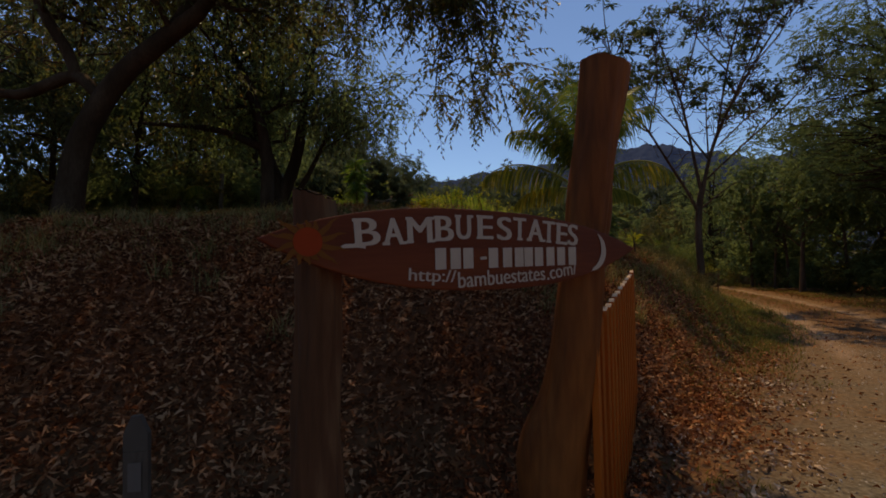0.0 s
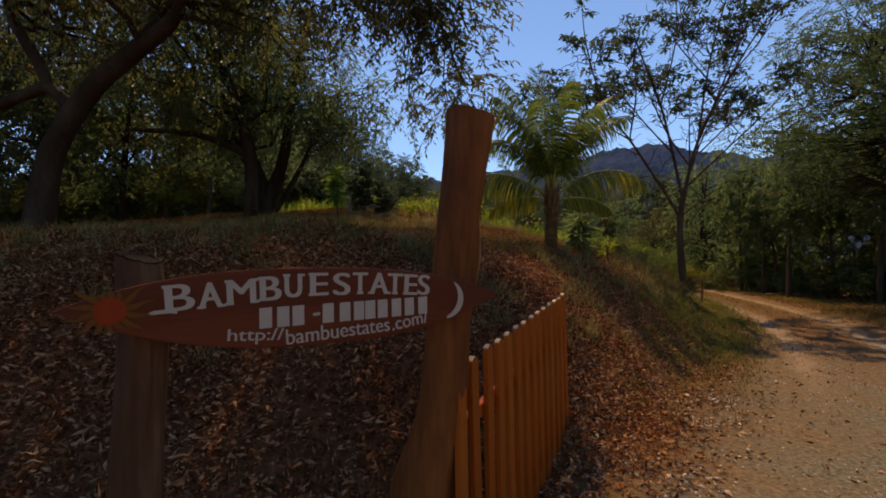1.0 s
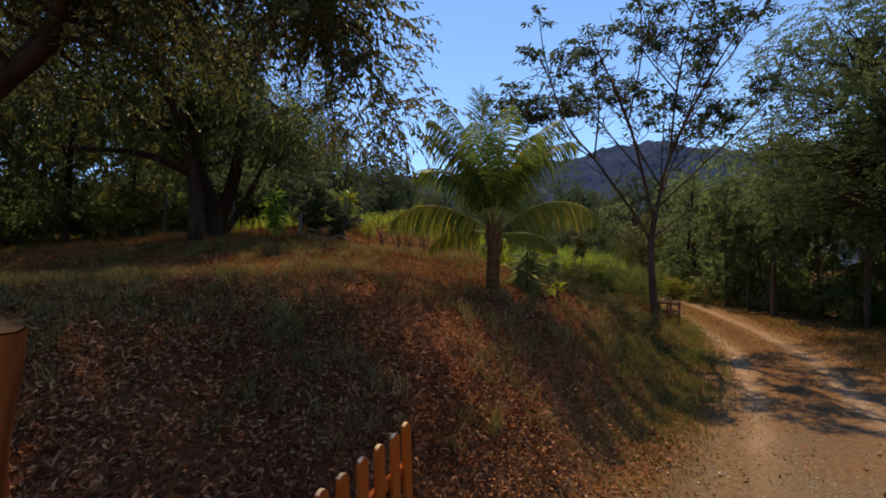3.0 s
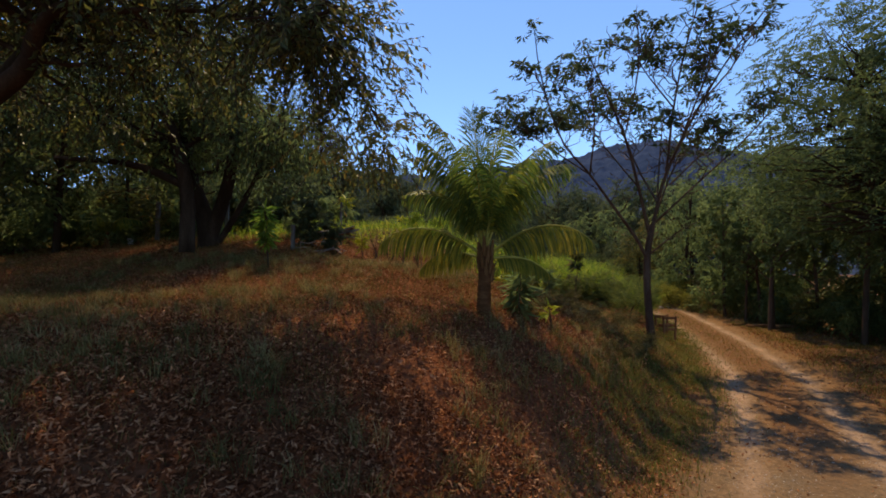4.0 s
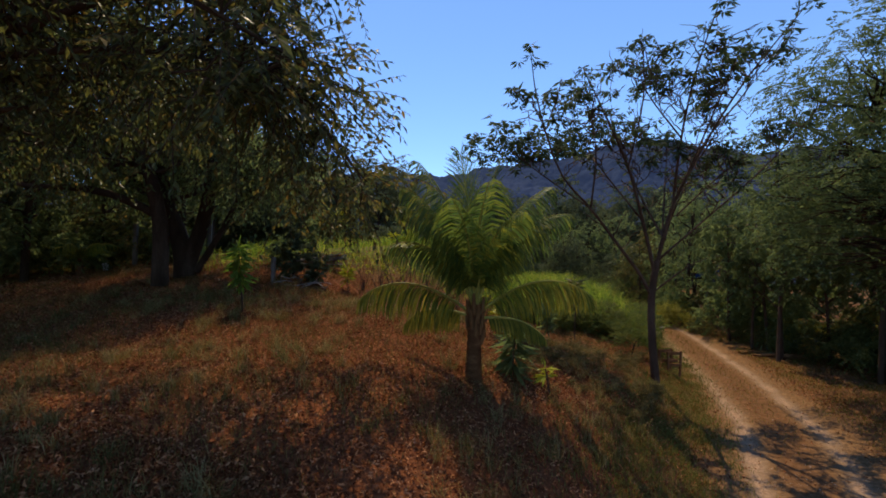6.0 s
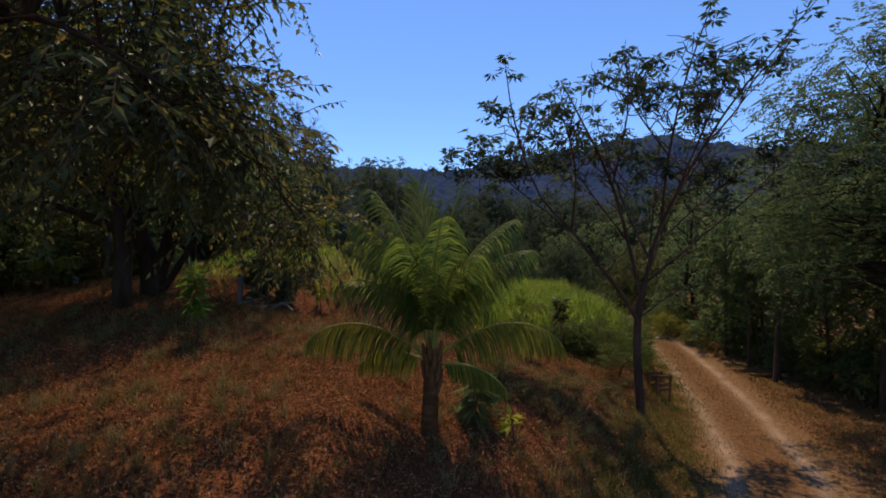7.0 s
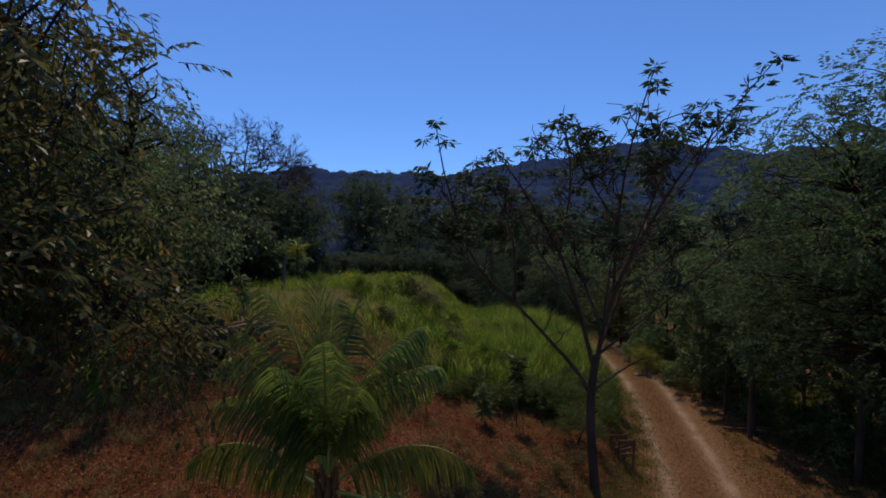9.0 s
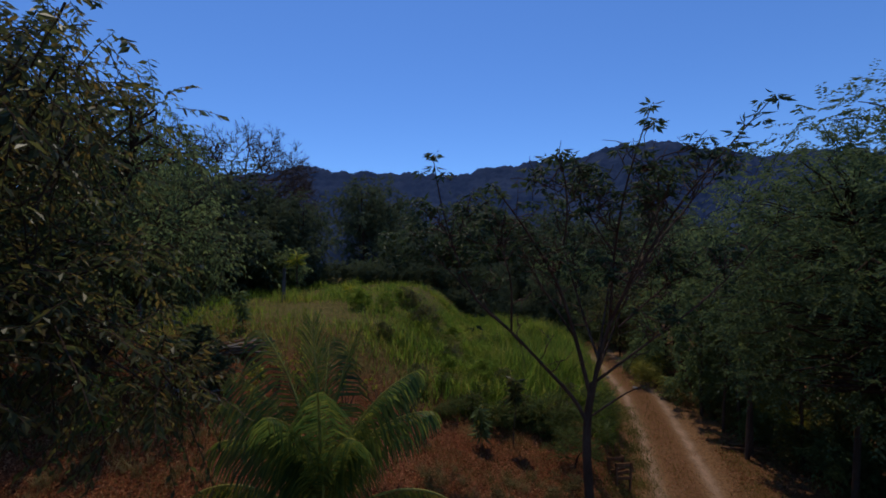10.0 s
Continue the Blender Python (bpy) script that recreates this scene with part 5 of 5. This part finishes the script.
def yard_things():
    """The white bin and the grey stakes in the shade under the trees."""
    x, y = -9.6, 16.1
    b = thing("white_bin", (x, y, gz(x, y)), "small white plastic bin in the shade of the trees", "bin")
    b.matrix_basis = b.matrix_basis @ Matrix.Diagonal((0.65, 0.65, 0.65, 1))
    v, f = tube([(np.array([(0, 0, 0), (0, 0, 0.02), (0, 0, 0.3), (0, 0, 0.34)]), [0.1, 0.11, 0.135, 0.14])], 16)
    attach("body", mesh_from("body", v, f, M_WHITE_BIN, True), b)
    v, f = tube([(np.array([(0, 0, 0.335), (0, 0, 0.36), (0, 0, 0.37)]), [0.15, 0.148, 0.02])], 16)
    attach("lid", mesh_from("lid", v, f, M_WHITE_BIN, True), b)
    me = box_mesh((0.12, 0.12, 1.5), M_GREY_WOOD, "stake")
    for sx, sy in [(-9.0, 16.6), (-11.5, 17.0), (-7.6, 18.5), (-4.43, 22.9)]:
        s = thing("fence_stake", (sx, sy, gz(sx, sy)), "grey wooden fence stake under the trees", "stake", "stakes under the trees")
        o = attach("stake", me, s)
        o.matrix_basis = pose(0, 0, 0.65, 0, 2, 10)


M_WHITE_BIN = plain("white_plastic", (0.75, 0.75, 0.73), 0.4)
yard_things()


# ---- leaf litter and grass ----
def stuff(name, v, f, mat, label, category):
    tagged(new(name, mesh_from(name, v, f, mat)), label, category, kind="stuff")


def scatter(rng, n, x0, x1, y0, y1, keep):
    x, y = rng.uniform(x0, x1, n), rng.uniform(y0, y1, n)
    k = rng.uniform(0, 1, n) < keep(x, y)
    x, y = x[k], y[k]
    z = ground_at(x, y) + 0.05 * np.array([noise.noise((a * 1.9, b * 1.9, 0)) for a, b in zip(x, y)]) * step(0.9, 2.2, np.abs(line_distance(x, y, ROAD)))
    return np.stack([x, y, z], 1)


def patchy(x, y, size, seed):
    return np.array([noise.noise((a / size + seed, b / size, seed)) for a, b in zip(x, y)])


def litter():
    rng = np.random.default_rng(91)
    def on_bank(x, y):
        d = line_distance(x, y, FOOT)
        return step(-0.7 - 0.1 * (1 - step(6, 9, y)), 0.4 - 0.1 * (1 - step(6, 9, y)), d) * (1 - 0.25 * step(1.5, 2.4, d + 0.8 * patchy(x, y, 1.1, 21))) * (1 - 0.8 * step(13, 18, y)) * (1 - 0.6 * step(7, 9.5, y) * (1 - step(0.9, 1.6, d))) * (0.75 + 0.6 * patchy(x, y, 0.6, 3)) + 0.02 * step(-2.2, -0.6, d) + 0.8 * (1 - step(0.5, 1.7, x + 0.6 * patchy(x, y, 0.7, 9))) * (1 - step(2.8, 4.0, y)) * step(0.6, 1.8, y + 0.6 * patchy(x, y, 0.8, 11))
    def everywhere(x, y):
        r = line_distance(x, y, ROAD)
        return on_bank(x, y) + 0.3 * step(0.85, 1.5, -r + 0.5 * patchy(x, y, 0.8, 31)) * step(4, 7, y) * np.clip(0.6 + 1.2 * patchy(x, y, 1.0, 32), 0, 1) + 0.01 * (np.abs(r) < 1.6)
    p = scatter(rng, 800000, -11, 13.5, 0.4, 19, everywhere)
    p[:, 2] += rng.uniform(0.0, 0.045, len(p))
    d = unit(rng.normal(size=p.shape) * np.array([1, 1, 0.4]))
    ln = 0.044 * rng.uniform(0.5, 1.7, len(p))
    # crumpled leaves lying deeper on the front of the bank
    q = scatter(rng, 85000, -6, 2.6, 2.2, 6.6, on_bank)
    q[:, 2] += rng.uniform(0.01, 0.07, len(q))
    p = np.concatenate([p, q])
    d = np.concatenate([d, unit(rng.normal(size=q.shape) * np.array([1, 1, 0.65]))])
    ln = np.concatenate([ln, 0.055 * rng.uniform(0.4, 1.8, len(q))])
    v, f = leaf_quads(rng, p, d, ln, 0.021, 0.5)
    stuff("leaf_litter", v, f, M_LITTER, "dry brown fallen leaves over the bank", "leaves")
    # paler leaves swept together between the foot of the bank and the track
    def swept(x, y):
        e = line_distance(x, y, FOOT)
        return step(-1.0, -0.3, e + 0.5 * patchy(x, y, 0.6, 71)) * (1 - step(-0.1, 0.35, e)) * (1 - step(5.0, 7.5, y)) * np.clip(0.3 + 1.5 * patchy(x, y, 0.5, 72), 0.03, 1) * step(0.6, 1.2, x)
    p = scatter(rng, 28000, 0.6, 5, 2.6, 7.5, swept)
    p[:, 2] += rng.uniform(0.0, 0.03, len(p))
    d = unit(rng.normal(size=p.shape) * np.array([1, 1, 0.35]))
    v, f = leaf_quads(rng, p, d, 0.045 * rng.uniform(0.5, 1.5, len(p)), 0.024, 0.4)
    stuff("bleached_leaves", v, f, M_PALE_LITTER, "pale bleached leaves at the foot of the bank", "leaves")


def blades(rng, p, height, width, lean=0.35):
    n = len(p)
    a = rng.uniform(0, 2 * np.pi, n)
    h = (height * rng.uniform(0.5, 1.3, n))[:, None]
    out = np.stack([np.cos(a), np.sin(a), np.zeros(n)], 1)
    side = np.stack([-np.sin(a), np.cos(a), np.zeros(n)], 1) * width
    up = np.array([0, 0, 1.0])
    l = rng.uniform(0.1, 1.0, (n, 1)) * lean
    mid, tip = p + up * h * 0.6 + out * h * l * 0.35, p + up * h * 0.95 + out * h * l
    v = np.stack([p - side, p + side, mid + side * 0.7, mid - side * 0.7, tip + side * 0.1, tip - side * 0.1], 1).reshape(-1, 3)
    i = np.arange(n) * 6
    f = np.concatenate([np.stack([i, i + 1, i + 2, i + 3], 1), np.stack([i + 3, i + 2, i + 4, i + 5], 1)])
    return v, f


def grasses():
    rng = np.random.default_rng(92)
    def field(x, y):
        d = line_distance(x, y, FOOT)
        return step(14.9, 17.4, y + 0.06 * x - 1.6 * step(2.5, 5.0, x) + 1.5 * patchy(x, y, 1.2, 7)) * step(0.2, 1.0, d) * np.clip(0.55 + 1.5 * patchy(x, y, 2.0, 5), 0.05, 1) * (1 - 0.8 * np.exp(-((x + 1.8) / 1.7) ** 2 - ((y - 19.8) / 2.2) ** 2)) * (0.32 + 0.68 * step(-0.5, 3.0, x + 2 * patchy(x, y, 2.5, 61)))
    p = scatter(rng, 200000, -7, 11, 10, 31, field)
    tall = 0.36 + 0.5 * patchy(p[:, 0], p[:, 1], 1.1, 12) - 0.14 * step(21, 27, p[:, 1]) + 0.55 * step(3.2, 5.5, p[:, 0])
    v, f = blades(rng, p, np.clip(tall, 0.1, 1.0), 0.0085, 1.15)
    stuff("field_grass", v, f, M_GRASS, "tall bright green grass of the field", "grass")
    def dry(x, y):
        d = line_distance(x, y, FOOT)
        return step(1.3, 2.3, d + 0.7 * patchy(x, y, 1.1, 21)) * np.clip(0.55 + 0.9 * patchy(x, y, 1.5, 8), 0.08, 1) * (1 - 0.5 * step(14, 17, y)) + 0.5 * step(0.1, 0.8, d) * step(1.4, 2.6, x) * np.clip(patchy(x, y, 0.8, 4) * 3, 0, 1)
    p = scatter(rng, 210000, -12, 7.5, 3, 18, dry)
    v, f = blades(rng, p, 0.105, 0.0035, 1.1)
    stuff("dry_grass", v, f, M_STRAW, "short dry yellow grass on the bank", "grass")
    # loose tufts of pale and green blades on the bank
    p = scatter(rng, 2600, -7, 6.5, 3.2, 14, lambda x, y: step(0.2, 0.8, line_distance(x, y, FOOT)) * step(3.6, 5.0, y) * np.clip(0.35 + patchy(x, y, 1.6, 51), 0, 1))
    p = np.repeat(p, 34, 0) + rng.normal(size=(len(p) * 34, 3)) * np.array([0.05, 0.05, 0.0])
    v, f = blades(rng, p, 0.19, 0.0035, 1.5)
    stuff("tuft_grass", v, f, M_TUFT, "loose tufts of straw-coloured and green grass on the bank", "grass")
    def strip(x, y):
        d = line_distance(x, y, FOOT)
        slope = np.exp(-((d - 0.55) / 0.6) ** 2) * step(7.0, 9.5, y) * (1 - step(13, 16, y))
        return np.maximum(np.exp(-((d + 0.1) / 0.42) ** 2) * step(5.5, 9.5, y), slope) * np.clip(0.75 + 1.1 * patchy(x, y, 0.7, 14), 0, 1)
    p = scatter(rng, 330000, 1.5, 10.5, 4.5, 22, strip)
    v, f = blades(rng, p, 0.085, 0.0038, 1.0)
    stuff("strip_grass", v, f, M_STRIP, "short green grass at the foot of the bank", "grass")
    def verge(x, y):
        d, r = line_distance(x, y, FOOT), np.abs(line_distance(x, y, ROAD))
        return step(1.0, 1.6, r + 0.5 * patchy(x, y, 0.9, 6)) * (1 - step(0.3, 1.0, d)) * (step(5, 8.5, y) * (0.75 + patchy(x, y, 0.9, 2)) + (1 - step(5, 8.5, y)) * np.clip(3.2 * patchy(x, y, 0.7, 2) - 0.2, 0, 1)) * (1 - 0.55 * step(8, 11, y) * (line_distance(x, y, ROAD) < 0)) + 0.16 * np.exp(-(r / 0.3) ** 2) * step(10, 14, y)
    p = scatter(rng, 330000, 0.5, 13, 3, 28, verge)
    v, f = blades(rng, p, 0.045 + 0.04 * step(5, 9, p[:, 1]), 0.0042, 1.5)
    stuff("verge_grass", v, f, M_VERGE, "short dry yellow grass along the track", "grass")


M_STRIP = material("strip_grass", [(0.058, 0.078, 0.016), (0.124, 0.137, 0.029), (0.260, 0.208, 0.065)], 0.8, 0.7, 0, 8, island=0.6, through_light=0.35)
M_TUFT = material("tuft_grass", [(0.06, 0.075, 0.02), (0.18, 0.14, 0.045), (0.42, 0.29, 0.13)], 1.2, 0.7, 0, 2, island=0.45, through_light=0.35)
M_VERGE = material("verge_grass", [(0.08, 0.076, 0.016), (0.16, 0.132, 0.03), (0.27, 0.19, 0.055)], 0.8, 0.7, 0, 8, island=0.5, through_light=0.4, shine=0.05)
M_PEBBLE = material("pebble", [(0.1, 0.075, 0.055), (0.24, 0.19, 0.145), (0.42, 0.35, 0.28)], 6, 0.9, 0, 60, island=0.8)


def pebbles():
    rng = np.random.default_rng(96)
    p = scatter(rng, 150000, -2, 11.5, 0.4, 17, lambda x, y: np.clip(1.35 - 0.7 * np.abs(line_distance(x, y, ROAD)), 0, 1) * (1 - 0.85 * step(7, 11, y)) * np.clip(0.5 + 1.2 * patchy(x, y, 0.7, 41), 0.05, 1))
    n = len(p)
    r = (0.006 * rng.uniform(0.5, 1.0, n) * rng.choice([1.0, 1.0, 1.4, 2.2], n))[:, None, None]
    box = np.array([(-1, 0, 0), (0, -1, 0), (1, 0, 0), (0, 1, 0), (0, 0, 0.8)]) * rng.uniform(0.6, 1.3, (n, 5, 3))
    v = (p[:, None, :] + box * r).reshape(-1, 3)
    i = np.arange(n) * 5
    f = np.concatenate([np.stack([i + a, i + b, i + 4], 1) for a, b in ((0, 1), (1, 2), (2, 3), (3, 0))])
    stuff("track_gravel", v, f, M_PEBBLE, "grey and tan pebbles scattered over the track", "gravel")


litter()
grasses()
pebbles()


# ---- last small things ----
def trackside():
    rng = np.random.default_rng(95)
    clump = bush_mesh(rng, 1.1, 0.6, 16, 120, 0.26, 0.016, M_YELLOW_GRASS, 0.0)
    for x, y, s in [(11.5, 24.6, 1.1), (12.1, 25.6, 1.2), (11.9, 23.4, 0.8), (12.9, 19.0, 0.6), (13.0, 17.8, 0.55), (13.5, 18.8, 0.7), (13.9, 19.6, 0.8), (13.4, 20.1, 0.7), (14.4, 18.9, 0.8), (14.2, 20.6, 0.9), (13.3, 18.2, 0.5)]:
        plant_bush("grass_clump", clump, x, y, rng.uniform(0, 360), s, "tall yellow-green grass clump at the woods' edge", "grass clumps by the track")
    stone = bmesh.new()
    bmesh.ops.create_icosphere(stone, subdivisions=2, radius=0.2)
    for v in stone.verts:
        v.co *= 1 + 0.18 * noise.noise(v.co * 6)
        v.co.z *= 0.55
    me = bpy.data.meshes.new("stone")
    stone.to_mesh(me)
    stone.free()
    me.materials.append(M_STONE)
    for x, y, s in STONES:
        ob = new("stone", me)
        ob.matrix_basis = pose(x, y, gz(x, y) + 0.03, 0, 0, rng.uniform(0, 360)) @ Matrix.Diagonal((s, s * 0.8, s, 1))
        tagged(ob, "pale grey stone lying on the track", "stone", "stones on the track")
    x, y = -2.3, 13.6
    for k in range(7):
        bx, by = x + rng.normal() * 0.3, y + rng.normal() * 0.25
        b = thing("dead_branch", (bx, by, gz(bx, by) + 0.06), "pale dead branch lying on the grass", "branch", "dead branches", turn=rng.uniform(-40, 40))
        v, f = tube([bend(rng, (-0.5, 0, 0), (0.5, 0, rng.uniform(0.0, 0.25)), 0.022, 0.01, 7, 0.06)], 6)
        attach("branch", mesh_from("branch", v, f, M_PALE_BARK, True), b)


M_YELLOW_GRASS = material("yellow_green_grass", [(0.12, 0.13, 0.02), (0.25, 0.24, 0.04), (0.4, 0.33, 0.08)], 1.0, 0.6, 0, 8, island=0.6, through_light=0.4)
M_STONE = material("stone", [(0.13, 0.11, 0.09), (0.22, 0.19, 0.16), (0.32, 0.28, 0.24)], 8, 0.9, 0.5, 60)
STONES = [(10.9, 24.2, 0.7), (11.3, 24.4, 0.5), (10.2, 26.0, 0.6)]
trackside()
